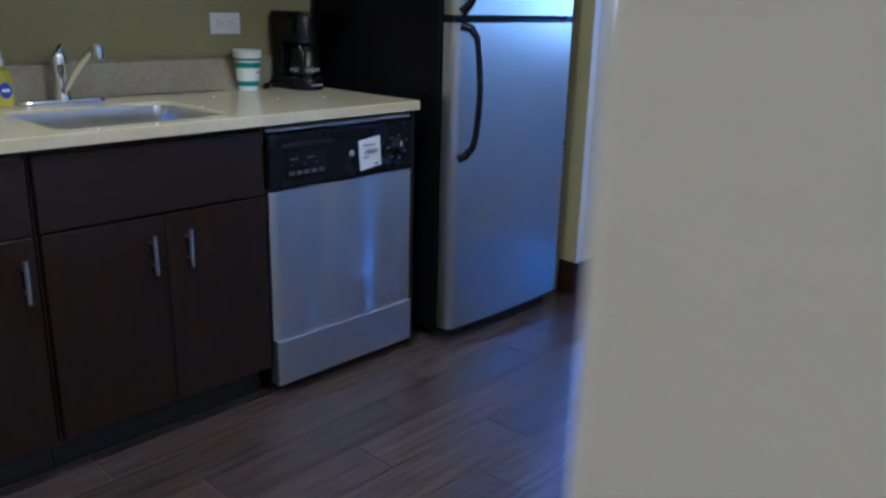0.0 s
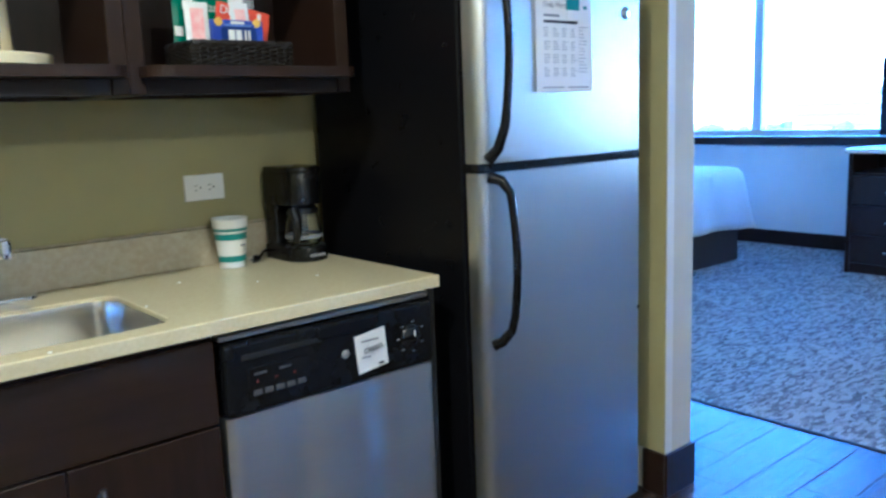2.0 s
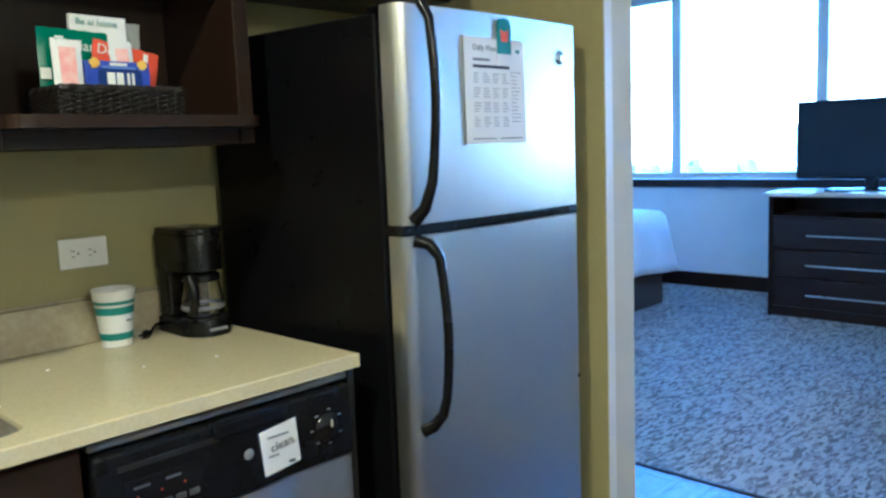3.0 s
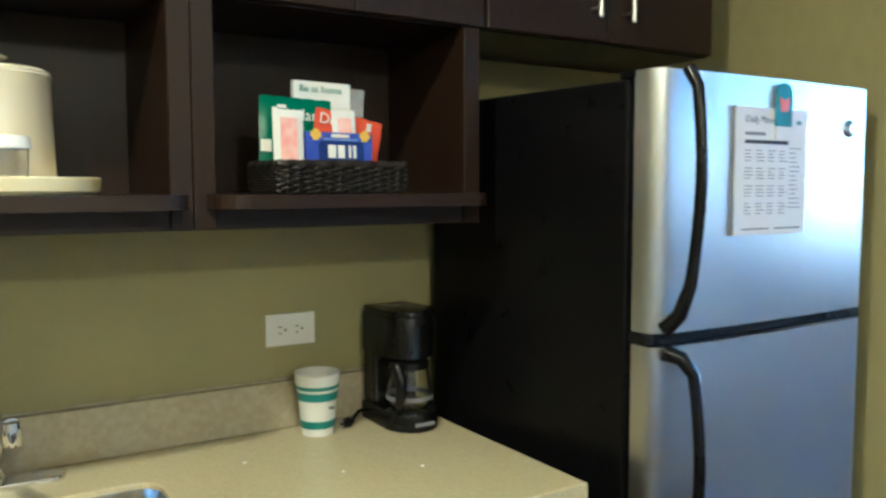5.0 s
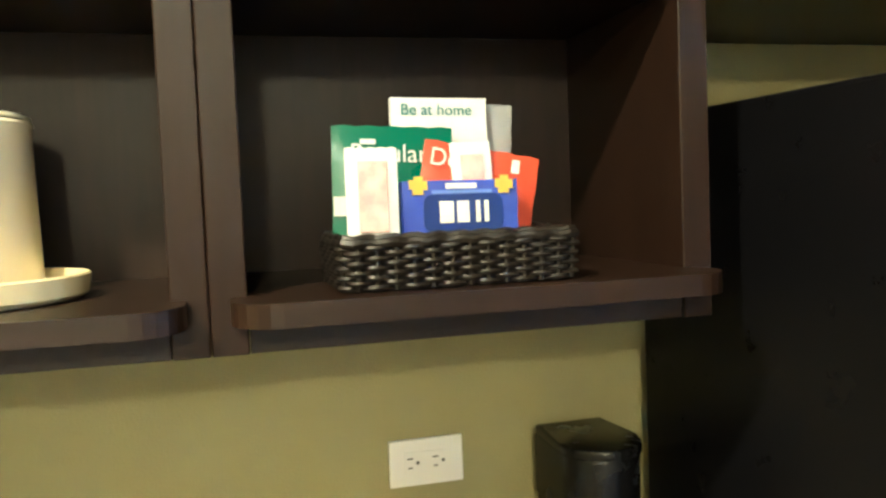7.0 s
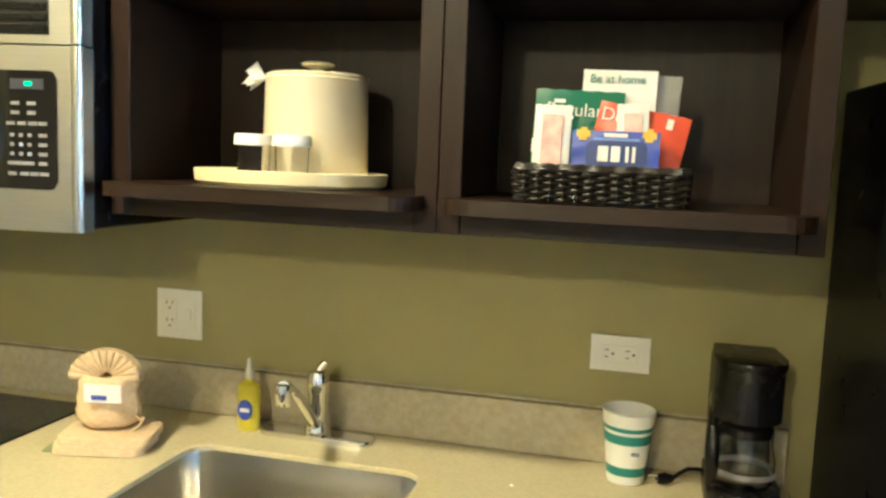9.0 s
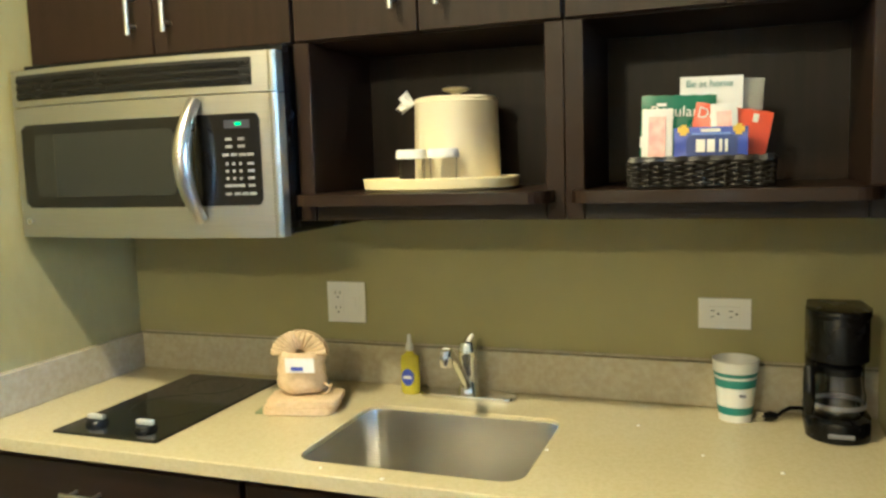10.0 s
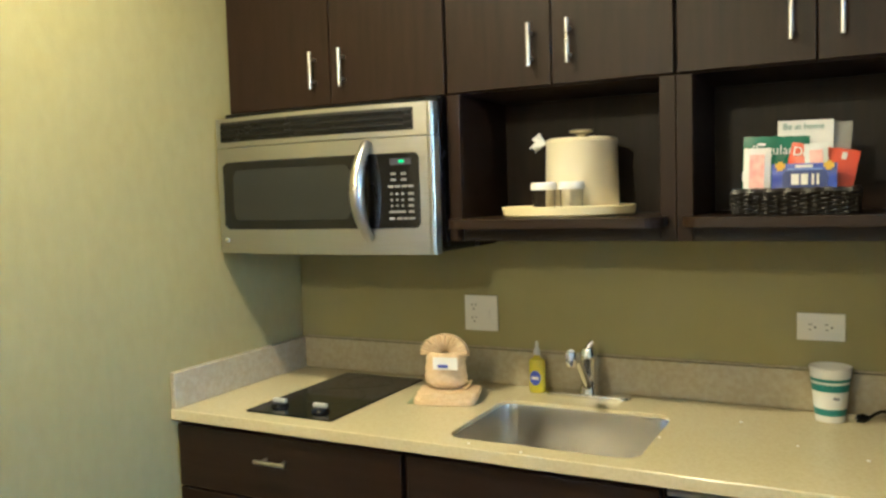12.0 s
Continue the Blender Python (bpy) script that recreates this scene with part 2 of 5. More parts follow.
def lathe(profile, at=(0, 0, 0), seg=32, sx=1.0, sy=1.0, bm=None):
    """Turns (radius, height) pairs round the upright axis."""
    b = bmesh.new()
    rings = []
    for r, z in profile:
        if r < 1e-5:
            rings.append([b.verts.new((at[0], at[1], at[2] + z))])
        else:
            rings.append([b.verts.new((at[0] + sx * r * math.cos(2 * math.pi * i / seg), at[1] + sy * r * math.sin(2 * math.pi * i / seg), at[2] + z)) for i in range(seg)])
    for p, q in zip(rings, rings[1:]):
        for i in range(seg):
            j = (i + 1) % seg
            if len(p) == 1 and len(q) == 1:
                continue
            if len(p) == 1:
                b.faces.new((p[0], q[j], q[i]))
            elif len(q) == 1:
                b.faces.new((p[i], p[j], q[0]))
            else:
                b.faces.new((p[i], p[j], q[j], q[i]))
    bmesh.ops.recalc_face_normals(b, faces=b.faces)
    return join(bm, b)


def tube(points, radius, seg=12, bm=None, flat=1.0):
    """A round bar along points; radius is one number or one for each point."""
    b = bmesh.new()
    pts = [Vector(p) for p in points]
    radii = radius if isinstance(radius, (list, tuple)) else [radius] * len(pts)
    whole = pts[-1] - pts[0]
    up = Vector((1, 0.02, 0.03)) if abs(whole.z) > 0.75 * whole.length and whole.length > 1e-4 else Vector((0.013, 0.027, 1))
    up.normalize()
    rings = []
    for i, p in enumerate(pts):
        d = (pts[min(i + 1, len(pts) - 1)] - pts[max(i - 1, 0)]).normalized()
        u = d.cross(up)
        if u.length < 0.1:
            u = d.cross(Vector((0, 1, 0.1)))
        u.normalize()
        w = u.cross(d)
        rings.append([b.verts.new(p + radii[i] * (math.cos(2 * math.pi * k / seg) * u + flat * math.sin(2 * math.pi * k / seg) * w)) for k in range(seg)])
    for p, q in zip(rings, rings[1:]):
        for k in range(seg):
            b.faces.new((p[k], p[(k + 1) % seg], q[(k + 1) % seg], q[k]))
    b.faces.new(rings[0][::-1])
    b.faces.new(rings[-1])
    bmesh.ops.recalc_face_normals(b, faces=b.faces)
    return join(bm, b)


def arc(f, n=14):
    return [f(i / (n - 1)) for i in range(n)]


def outline_rect(x0, x1, y0, y1, r, seg=6):
    """Rounded rectangle, counter-clockwise."""
    pts = []
    for cx, cy, a in ((x1 - r, y1 - r, 0), (x0 + r, y1 - r, 90), (x0 + r, y0 + r, 180), (x1 - r, y0 + r, 270)):
        for i in range(seg + 1):
            t = radians(a + 90 * i / seg)
            pts.append((cx + r * math.cos(t), cy + r * math.sin(t)))
    return pts


def prism(pts, z0, z1, bm=None, bevel=0.0):
    """An outline in plan, raised from z0 to z1."""
    b = bmesh.new()
    lo, hi = [b.verts.new((x, y, z0)) for x, y in pts], [b.verts.new((x, y, z1)) for x, y in pts]
    n = len(pts)
    b.faces.new(lo[::-1])
    top = b.faces.new(hi)
    for i in range(n):
        b.faces.new((lo[i], lo[(i + 1) % n], hi[(i + 1) % n], hi[i]))
    if bevel:
        bmesh.ops.bevel(b, geom=list(top.edges), offset=bevel, segments=2, affect="EDGES", profile=0.5)
    return join(bm, b)


def prism_front(pts, y0, y1, bm=None):
    """An outline in (x, z), running from y0 (front) to y1 (back)."""
    b = bmesh.new()
    f, k = [b.verts.new((x, y0, z)) for x, z in pts], [b.verts.new((x, y1, z)) for x, z in pts]
    n = len(pts)
    b.faces.new(f)
    b.faces.new(k[::-1])
    for i in range(n):
        b.faces.new((f[i], k[i], k[(i + 1) % n], f[(i + 1) % n]))
    bmesh.ops.recalc_face_normals(b, faces=b.faces)
    return join(bm, b)


def words(name, text, mat, parent, at, size, rx=90, rz=0, label="", ry=0):
    """Raised lettering as a thin mesh, lower left corner at the given place."""
    cu = bpy.data.curves.new(name, "FONT")
    cu.body, cu.size, cu.extrude = text, size, 0.0003
    tmp = bpy.data.objects.new(name, cu)
    me = bpy.data.meshes.new_from_object(tmp)
    bpy.data.objects.remove(tmp)
    me.transform(pose(0, 0, 0, rx, ry, rz))
    me.materials.append(mat)
    ob = new(name, me)
    PLACE[ob] = Vector(at)
    ob.location = Vector(at) - PLACE[parent]
    ob.parent = parent
    return tagged(ob, label)


# ---- shell of the place ----
setting("wall_north", box(-0.12, 3.0, 0.0, 0.14, 0, CEIL), OLIVE, "olive green painted kitchen wall behind the counter", "wall")
setting("wall_west", box(-0.12, 0.0, -1.62, -0.001, 0, CEIL), LINEN, "gold green linen wallpaper side wall of kitchen", "wall")
setting("wall_partition", box(2.852, 3.0, -0.722, -0.001, 0, CEIL, 0.006, 2), CREAM, "cream wallpapered wall end beside the refrigerator", "wall")
setting("wall_partition_face", box(2.8475, 2.8515, -0.719, -0.001, 0.149, CEIL - 0.001), LINEN, "gold green wallpaper on the wall beside the refrigerator", "wall")
setting("corner_guard", box(2.8475, 2.884, -0.7255, -0.7225, 0.149, CEIL - 0.001, 0.001), OUTLET, "slim pale corner guard on the wall end", "trim")
setting("wall_entry", box(0.1715, 0.30, -4.6, -2.464, 0, CEIL, 0.003, 2), CREAM, "cream textured wall corner at the entry", "wall")
setting("wall_hall_north", box(-2.2, -0.121, -1.62, -1.50, 0, CEIL), CREAM, "cream wall of the entry hall", "wall")
setting("wall_hall_west", box(-2.32, -2.2, -4.6, -1.50, 0, CEIL), CREAM, "cream wall at the end of the hall", "wall")
setting("wall_south", box(-2.32, 7.74, -4.74, -4.6, 0, CEIL), CREAM, "cream wall closing the suite", "wall")
setting("wall_bedroom_north", box(3.001, 7.74, 4.2, 4.34, 0, CEIL), PALE, "pale painted bedroom wall", "wall")
setting("wall_bedroom_west", box(2.86, 3.0, 0.141, 4.34, 0, CEIL), PALE, "pale painted wall behind the kitchen", "wall")
# window wall with one long opening
W0, W1, WZ0, WZ1, WX = -3.4, 4.0, 0.96, 2.57, 7.58
setting("wall_window_low", box(WX, WX + 0.16, -4.6, 4.2, 0, WZ0 - 0.005), PALE, "pale painted wall below the bedroom window", "wall")
setting("wall_window_head", box(WX, WX + 0.16, -4.6, 4.2, WZ1, CEIL), PALE, "pale wall strip above the window", "wall")
setting("wall_window_south", box(WX, WX + 0.16, -4.6, W0, WZ0, WZ1), PALE, "pale wall beside the window", "wall")
setting("wall_window_north", box(WX, WX + 0.16, W1, 4.2, WZ0, WZ1), PALE, "pale wall beside the window", "wall")
setting("ceiling", box(-2.32, 7.74, -4.74, 4.34, CEIL, CEIL + 0.15), WHITE, "white textured ceiling over the suite", "ceiling")
setting("carpet", box(3.694, WX, -4.6, 4.2, -0.09, 0.004), CARPET, "grey carpet with a dashed woven pattern", "carpet")
setting("threshold_strip", box(3.682, 3.695, -4.6, 0.14, -0.03, 0.0055, 0.002), TOE, "thin dark strip between tile and carpet", "trim")
floor = setting("floor", box(-2.32, 3.683, -4.6, 0.14, -0.09, -0.004), GROUT, "dark brown wood-look plank tile floor", "floor")

setting("floor_passage", box(3.0, 3.683, 0.1405, 4.2, -0.09, -0.004), GROUT, "dark plank tile floor beyond the kitchen wall", "floor")


def skirting(name, x0, x1, y0, y1, h=0.148):
    setting(name, box(x0, x1, y0, y1, 0, h, 0.003), ESPRESSO_H, "dark brown baseboard along the wall", "baseboard")


skirting("baseboard_end", 2.842, 3.010, -0.734, -0.7225)
skirting("baseboard_end_side", 2.8405, 2.8515, -0.7215, -0.64)
skirting("baseboard_end_east", 3.0005, 3.012, -0.7215, 4.19)
skirting("baseboard_window", WX - 0.014, WX - 0.0005, -4.59, 4.19, 0.128)
skirting("baseboard_west", 0.0005, 0.012, -1.62, -0.64)

# window frame, mullions, panes, sill
win = thing("window_1", (WX, 0.3, WZ0), "wide bedroom window with pale aluminium frame and dark sill", "window", kind="structure")
part("window_frame", box(WX + 0.03, WX + 0.10, W0, W1, WZ0, WZ0 + 0.05, 0.004), WINFRAME, win)
part("window_frame", box(WX + 0.03, WX + 0.10, W0, W1, WZ1 - 0.05, WZ1, 0.004), WINFRAME, win)
edges = [W0 + 0.03, -2.16, -0.92, 0.32, 1.56, 2.80, W1 - 0.03]
for y in edges:
    part("mullion", box(WX + 0.02, WX + 0.11, y - 0.045, y + 0.045, WZ0 + 0.05, WZ1 - 0.05, 0.004), WINFRAME, win)
for a, b in zip(edges, edges[1:]):
    pane = part("pane", box(WX + 0.062, WX + 0.068, a + 0.045, b - 0.045, WZ0 + 0.05, WZ1 - 0.05), CLEAR, win, "clear window glass")
    pane.visible_shadow = False
part("window_sill", box(WX - 0.10, WX + 0.02, -4.59, 4.19, 0.885, 0.955, 0.006, 2), ESPRESSO_H, win, "dark brown wooden sill")

# far outside
setting("ground_outside", box(8.2, 900, -700, 700, -26, -25), LAND, "hazy distant ground far below the window", "ground")


def tower(x, y, w, d, h, storeys):
    t = thing("distant_building", (x, y, -25), "pale hazy office building far outside the window", "building", "skyline")
    part("wall", box(x, x + d, y - w / 2, y + w / 2, -25, h), TOWER, t)
    part("roof", box(x - 0.4, x + d + 0.4, y - w / 2 - 0.4, y + w / 2 + 0.4, h, h + 0.8), TOWER, t)
    step = (h + 25) / storeys
    for i in range(storeys):
        part("window", box(x - 0.15, x, y - w / 2 + 1, y + w / 2 - 1, -25 + i * step + step * 0.35, -25 + i * step + step * 0.8), TOWER_GLASS, t)


tower(120, 8.0, 14, 20, 22, 14)
tower(220, 44, 30, 20, 3, 8)
tower(260, 80, 40, 20, -1, 7)
tower(240, 18, 26, 20, 2, 8)
tower(300, 120, 50, 30, 4, 8)
bm = bmesh.new()
for i in range(260):
    x, y = random.uniform(150, 420), random.uniform(-60, 190)
    r = random.uniform(2.5, 6)
    m = pose(x, y, random.uniform(-22, -13) + (x - 150) * 0.02) @ Matrix.Diagonal((r, r, r * random.uniform(0.7, 1.2), 1))
    bmesh.ops.create_icosphere(bm, subdivisions=1, radius=1, matrix=m)
for v in bm.verts:
    v.co += Vector((random.uniform(-1, 1), random.uniform(-1, 1), random.uniform(-0.8, 0.8)))
trees = part("distant_woods", bm, WOODS, None, "hazy green treetops far outside the window")
tagged(trees, category="trees", kind="stuff")

# ceiling lamps, out of view: kitchen one placed from its shadows, hall one added
for px, py in ((0.62, -1.36), (-0.75, -2.2)):
    cl = thing("recessed_ceiling_light", (px, py, CEIL), "unseen round recessed ceiling light with white ring", "ceiling light", "ceiling lights")
    part("ring", lathe([(0.075, -0.002), (0.105, -0.004), (0.108, -0.001), (0.075, 0.0)], (px, py, CEIL), 32), WHITE, cl, smooth=True)
    part("lens", lathe([(0, -0.001), (0.076, -0.001), (0.076, 0.0), (0, 0.0)], (px, py, CEIL), 32), LAMPGLOW, cl, "glowing warm lens")


# made-up fitting, out of view, to carry the frontal room light
pend = thing("assumed_pendant", (0.95, -3.7, CEIL), "unseen pendant with an open white ring shade, added at the room light", "pendant lamp")
part("canopy", lathe([(0, 0.0), (0.06, 0.0), (0.06, -0.02), (0.012, -0.03), (0, -0.03)], (0.95, -3.7, CEIL), 24), WHITE, pend, "", True)
part("socket", lathe([(0, 0.0), (0.016, 0.0), (0.020, 0.01), (0.020, 0.045), (0.008, 0.05), (0, 0.05)], (0.95, -3.7, 2.515), 20), NICKEL, pend, "", True)
shade = part("shade", lathe([(0.125, 0.0), (0.127, 0.0), (0.110, 0.060), (0.108, 0.060), (0.125, 0.0)], (0.95, -3.7, 2.500), 36), OUTLET, pend, "white ring shade", True)
for a in (0, 120, 240):
    part("spoke", tube([(0.95, -3.7, 2.555), (0.95 + 0.109 * math.cos(radians(a)), -3.7 + 0.109 * math.sin(radians(a)), 2.555)], 0.002, 6), NICKEL, pend)
part("stem", tube([(0.95, -3.7, 2.67), (0.95, -3.7, 2.56)], 0.006, 8), NICKEL, pend)

# ---- kitchen: base run ----
def bar_handle(parent, x, y, z0, z1, upright=True, r=0.0055):
    """Satin bar pull on two posts; y is the face that it is fixed to."""
    if upright:
        h = part("handle", tube([(x, y - 0.028, z0), (x, y - 0.028, z1)], r, 14), NICKEL, parent, "satin nickel bar handle", True)
        for z in (z0 + 0.022, z1 - 0.022):
            part("post", tube([(x, y - 0.028, z), (x, y, z)], 0.004, 10), NICKEL, h, "", True)
    else:
        h = part("handle", tube([(x - 0.052, y - 0.028, z0), (x + 0.052, y - 0.028, z0)], r, 14), NICKEL, parent, "satin nickel bar handle", True)
        for dx in (-0.032, 0.032):
            part("post", tube([(x + dx, y - 0.028, z0), (x + dx, y, z0)], 0.004, 10), NICKEL, h, "", True)
    return h


FY = -0.618      # face of the base doors
CZ = 0.872       # worktop


def base_cabinet(x0, x1, label, doors, drawer_pull, false_front):
    c = thing("base_cabinet", ((x0 + x1) / 2, -0.3, 0), label, "cabinet", "base cabinets")
    part("bottom_panel", box(x0, x1, -0.596, -0.010, 0.10, 0.118), ESPRESSO, c)
    part("side_panel", box(x0, x0 + 0.018, -0.596, -0.010, 0.118, 0.840), ESPRESSO, c)
    part("side_panel", box(x1 - 0.018, x1, -0.596, -0.010, 0.118, 0.840), ESPRESSO, c)
    part("back_panel", box(x0 + 0.018, x1 - 0.018, -0.028, -0.010, 0.118, 0.840), ESPRESSO, c)
    part("front_rail", box(x0 + 0.018, x1 - 0.018, -0.596, -0.576, 0.815, 0.840), ESPRESSO, c)
    part("plinth", box(x0, x1, -0.54, -0.52, 0, 0.10), TOE, c, "black recessed plinth")
    d = part("drawer_front", box(x0 + 0.006, x1 - 0.006, FY, -0.597, 0.645, 0.825, 0.002), ESPRESSO_H, c)
    if drawer_pull:
        bar_handle(d, (x0 + x1) / 2 - 0.02, FY, 0.760, 0, False)
    n = len(doors)
    w = (x1 - x0 - 0.012) / n
    for i, hx in enumerate(doors):
        a = x0 + 0.006 + i * w
        q = part("door", box(a + (0.0015 if i else 0), a + w - (0.0015 if i < n - 1 else 0), FY, -0.597, 0.108, 0.639, 0.002), ESPRESSO, c)
        bar_handle(q, hx, FY, 0.492, 0.595)
    return c


base_cabinet(0.003, 0.762, "dark espresso wooden base cabinet under the cooktop", [0.722], True, False)
base_cabinet(0.766, 1.396, "dark espresso wooden sink cabinet with two doors", [1.035, 1.135], False, True)

# worktop with a cut-out for the sink
SX0, SX1, SY0, SY1 = 0.858, 1.332, -0.570, -0.192


def worktop_slab():
    outer = [(0.002, -0.635), (1.992, -0.635), (1.992, -0.002), (0.002, -0.002)]
    b = bmesh.new()
    hole = outline_rect(SX0, SX1, SY0, SY1, 0.045, 6)
    for z in (CZ - 0.030, CZ):
        vo, vh = [b.verts.new((x, y, z)) for x, y in outer], [b.verts.new((x, y, z)) for x, y in hole]
        es = [b.edges.new((v[i], v[(i + 1) % len(v)])) for v in (vo, vh) for i in range(len(v))]
        bmesh.ops.triangle_fill(b, use_beauty=True, edges=es)
        if z == CZ:
            hi_o, hi_h = vo, vh
        else:
            lo_o, lo_h = vo, vh
    for lo, hi in ((lo_o, hi_o), (lo_h, hi_h)):
        for i in range(len(lo)):
            j = (i + 1) % len(lo)
            b.faces.new((lo[i], lo[j], hi[j], hi[i]))
    bmesh.ops.recalc_face_normals(b, faces=b.faces)
    rim = [e for e in b.edges if len(e.link_faces) == 2 and e.calc_face_angle(0) > 1.0 and all(v.co.z > CZ - 0.001 for v in e.verts)]
    bmesh.ops.bevel(b, geom=rim, offset=0.003, segments=2, affect="EDGES", profile=0.5)
    return b


top = thing("worktop", (1.0, -0.3, CZ - 0.03), "beige speckled quartz worktop with stone upstand", "countertop")
part("slab", worktop_slab(), QUARTZ, top)
part("upstand", box(0.022, 1.992, -0.020, -0.002, CZ + 0.0005, 0.978, 0.002), SPLASH, top, "taupe stone upstand along the wall")
part("side_upstand", box(0.002, 0.0215, -0.634, -0.002, CZ + 0.0005, 0.978, 0.002), SPLASH, top, "taupe stone upstand on the side wall")
part("sealant", tube([(0.022, -0.003, 0.981), (1.992, -0.003, 0.981)], 0.003, 8), SPLASH, top, "thin bead of sealant")

# sink bowl
sink = thing("sink", ((SX0 + SX1) / 2, (SY0 + SY1) / 2, 0.68), "undermounted stainless steel sink bowl", "sink")


def bowl():
    b = bmesh.new()
    rings = []
    for inset, z, r in ((0.0048, CZ - 0.010, 0.044), (0.0052, CZ - 0.012, 0.044), (0.007, CZ - 0.06, 0.044), (0.012, 0.715, 0.044), (0.016, 0.700, 0.044), (0.026, 0.691, 0.04), (0.045, 0.688, 0.03)):
        rings.append([b.verts.new((x, y, z)) for x, y in outline_rect(SX0 - 0.004 + inset, SX1 + 0.004 - inset, SY0 - 0.004 + inset, SY1 + 0.004 - inset, r, 8)])
    for p, q in zip(rings, rings[1:]):
        for i in range(len(p)):
            j = (i + 1) % len(p)
            b.faces.new((p[i], p[j], q[j], q[i]))
    b.faces.new(rings[-1])
    bmesh.ops.recalc_face_normals(b, faces=b.faces)
    return b


bowl_ob = part("bowl", bowl(), SINK_STEEL, sink, "", True)
part("bowl_shell", box(SX0 + 0.02, SX1 - 0.02, SY0 + 0.02, SY1 - 0.02, 0.676, 0.684), SINK_STEEL, sink)
part("drain", lathe([(0, 0.004), (0.018, 0.003), (0.036, 0.002), (0.043, 0.005), (0.045, 0.0)], (1.087, -0.36, 0.6885), 28), CHROME, sink, "chrome drain", True)

# tap
tap = thing("kitchen_tap", (1.07, -0.085, CZ), "chrome single-lever kitchen tap beside the sink", "tap")
part("deck_plate", prism(outline_rect(0.945, 1.195, -0.108, -0.052, 0.027, 8), CZ + 0.0005, CZ + 0.011, bevel=0.004), CHROME, tap, "", True)
body = part("body", lathe([(0, 0.010), (0.027, 0.010), (0.026, 0.022), (0.021, 0.040), (0.020, 0.095), (0.024, 0.106), (0.024, 0.126), (0.019, 0.142), (0, 0.147)], (1.072, -0.082, CZ), 28), CHROME, tap, "", True)
part("lever", tube([(1.072, -0.082, CZ + 0.138), (1.077, -0.080, CZ + 0.152), (1.086, -0.078, CZ + 0.163)], [0.011, 0.009, 0.007], 12), CHROME, body, "", True)
sp = part("spout", tube([(1.074, -0.10, CZ + 0.035), (1.079, -0.16, CZ + 0.086), (1.085, -0.22, CZ + 0.132), (1.090, -0.270, CZ + 0.160), (1.093, -0.295, CZ + 0.164)], [0.012, 0.0115, 0.011, 0.0115, 0.014], 14), CHROME, tap, "", True)
part("aerator", lathe([(0, 0.0), (0.014, 0.0), (0.016, 0.02), (0.014, 0.038), (0, 0.041)], (1.093, -0.294, CZ + 0.134), 20), CHROME, sp, "", True)

# cooktop
cook = thing("cooktop", (0.375, -0.32, CZ), "black glass two-burner electric cooktop set in worktop", "cooktop")
glass_top = part("glass_top", prism(outline_rect(0.229, 0.521, -0.577, -0.068, 0.006, 3), CZ + 0.0005, CZ + 0.005, bevel=0.0015), BLACK_GLASS, cook)
for kx, ky in ((0.297, -0.508), (0.440, -0.512)):
    k = part("knob", lathe([(0.026, 0.0), (0.025, 0.006), (0.021, 0.010), (0, 0.011)], (kx, ky, CZ + 0.0055), 24), BLACK, cook, "black control knob with grey grip", True)
    part("grip", box(kx - 0.022, kx + 0.022, ky - 0.007, ky + 0.007, CZ + 0.0165, CZ + 0.028, 0.003, 2), WINFRAME, k, "pale grey grip")
for by, br in ((-0.16, 0.075), (-0.35, 0.09)):
    part("burner_ring", lathe([(br, 0.0), (br + 0.002, 0.0003), (br + 0.004, 0.0)], (0.375, by, CZ + 0.0052), 48), DARK_GLASS, cook, "faint printed burner ring")

# dishwasher
dw = thing("dishwasher", (1.69, -0.3, 0), "stainless steel dishwasher with black control panel", "dishwasher")
DX0, DX1 = 1.404, 1.972
part("body", box(DX0 + 0.004, DX1 - 0.004, -0.580, -0.02, 0.03, 0.835), BLACK, dw)
part("door", prism([(DX0, -0.581), (DX0, -0.614)] + [(DX0 + (DX1 - DX0) * u / 40, -0.618 - 0.0045 * math.sin(math.pi * u / 40) - 0.0040 * math.sin(4.4 * math.pi * u / 40 + 0.6) - 0.0016 * math.sin(10 * math.pi * u / 40 + 1.0)) for u in range(1, 40)] + [(DX1, -0.614), (DX1, -0.581)], 0.190, 0.648), DW_STEEL, dw, "brushed steel door", True)
panel = part("control_panel", box(DX0, DX1, -0.628, -0.581, 0.651, 0.812, 0.010, 3), BLACK, dw, "black plastic control panel")
part("vent_slot", box(DX0 + 0.04, DX0 + 0.24, -0.6290, -0.6275, 0.772, 0.784, 0.0006), TOE, panel)
part("latch", box(1.63, 1.80, -0.6345, -0.6275, 0.778, 0.806, 0.003, 2), BLACK, panel)
part("button_plate", box(1.455, 1.605, -0.6300, -0.6275, 0.680, 0.752, 0.001), BLACK_GLASS, panel)
for i in range(5):
    part("button", box(1.465 + i * 0.027, 1.486 + i * 0.027, -0.6325, -0.6301, 0.690, 0.702, 0.001), KEYGREY, panel, "grey push button")
for i in range(3):
    part("light", box(1.475 + i * 0.045, 1.478 + i * 0.045, -0.6312, -0.6301, 0.719, 0.722), ORANGE, panel, "small red indicator")
for i in range(2):
    part("mark", box(1.470 + i * 0.06, 1.500 + i * 0.06, -0.6306, -0.6301, 0.735, 0.740), KEYGREY, panel)
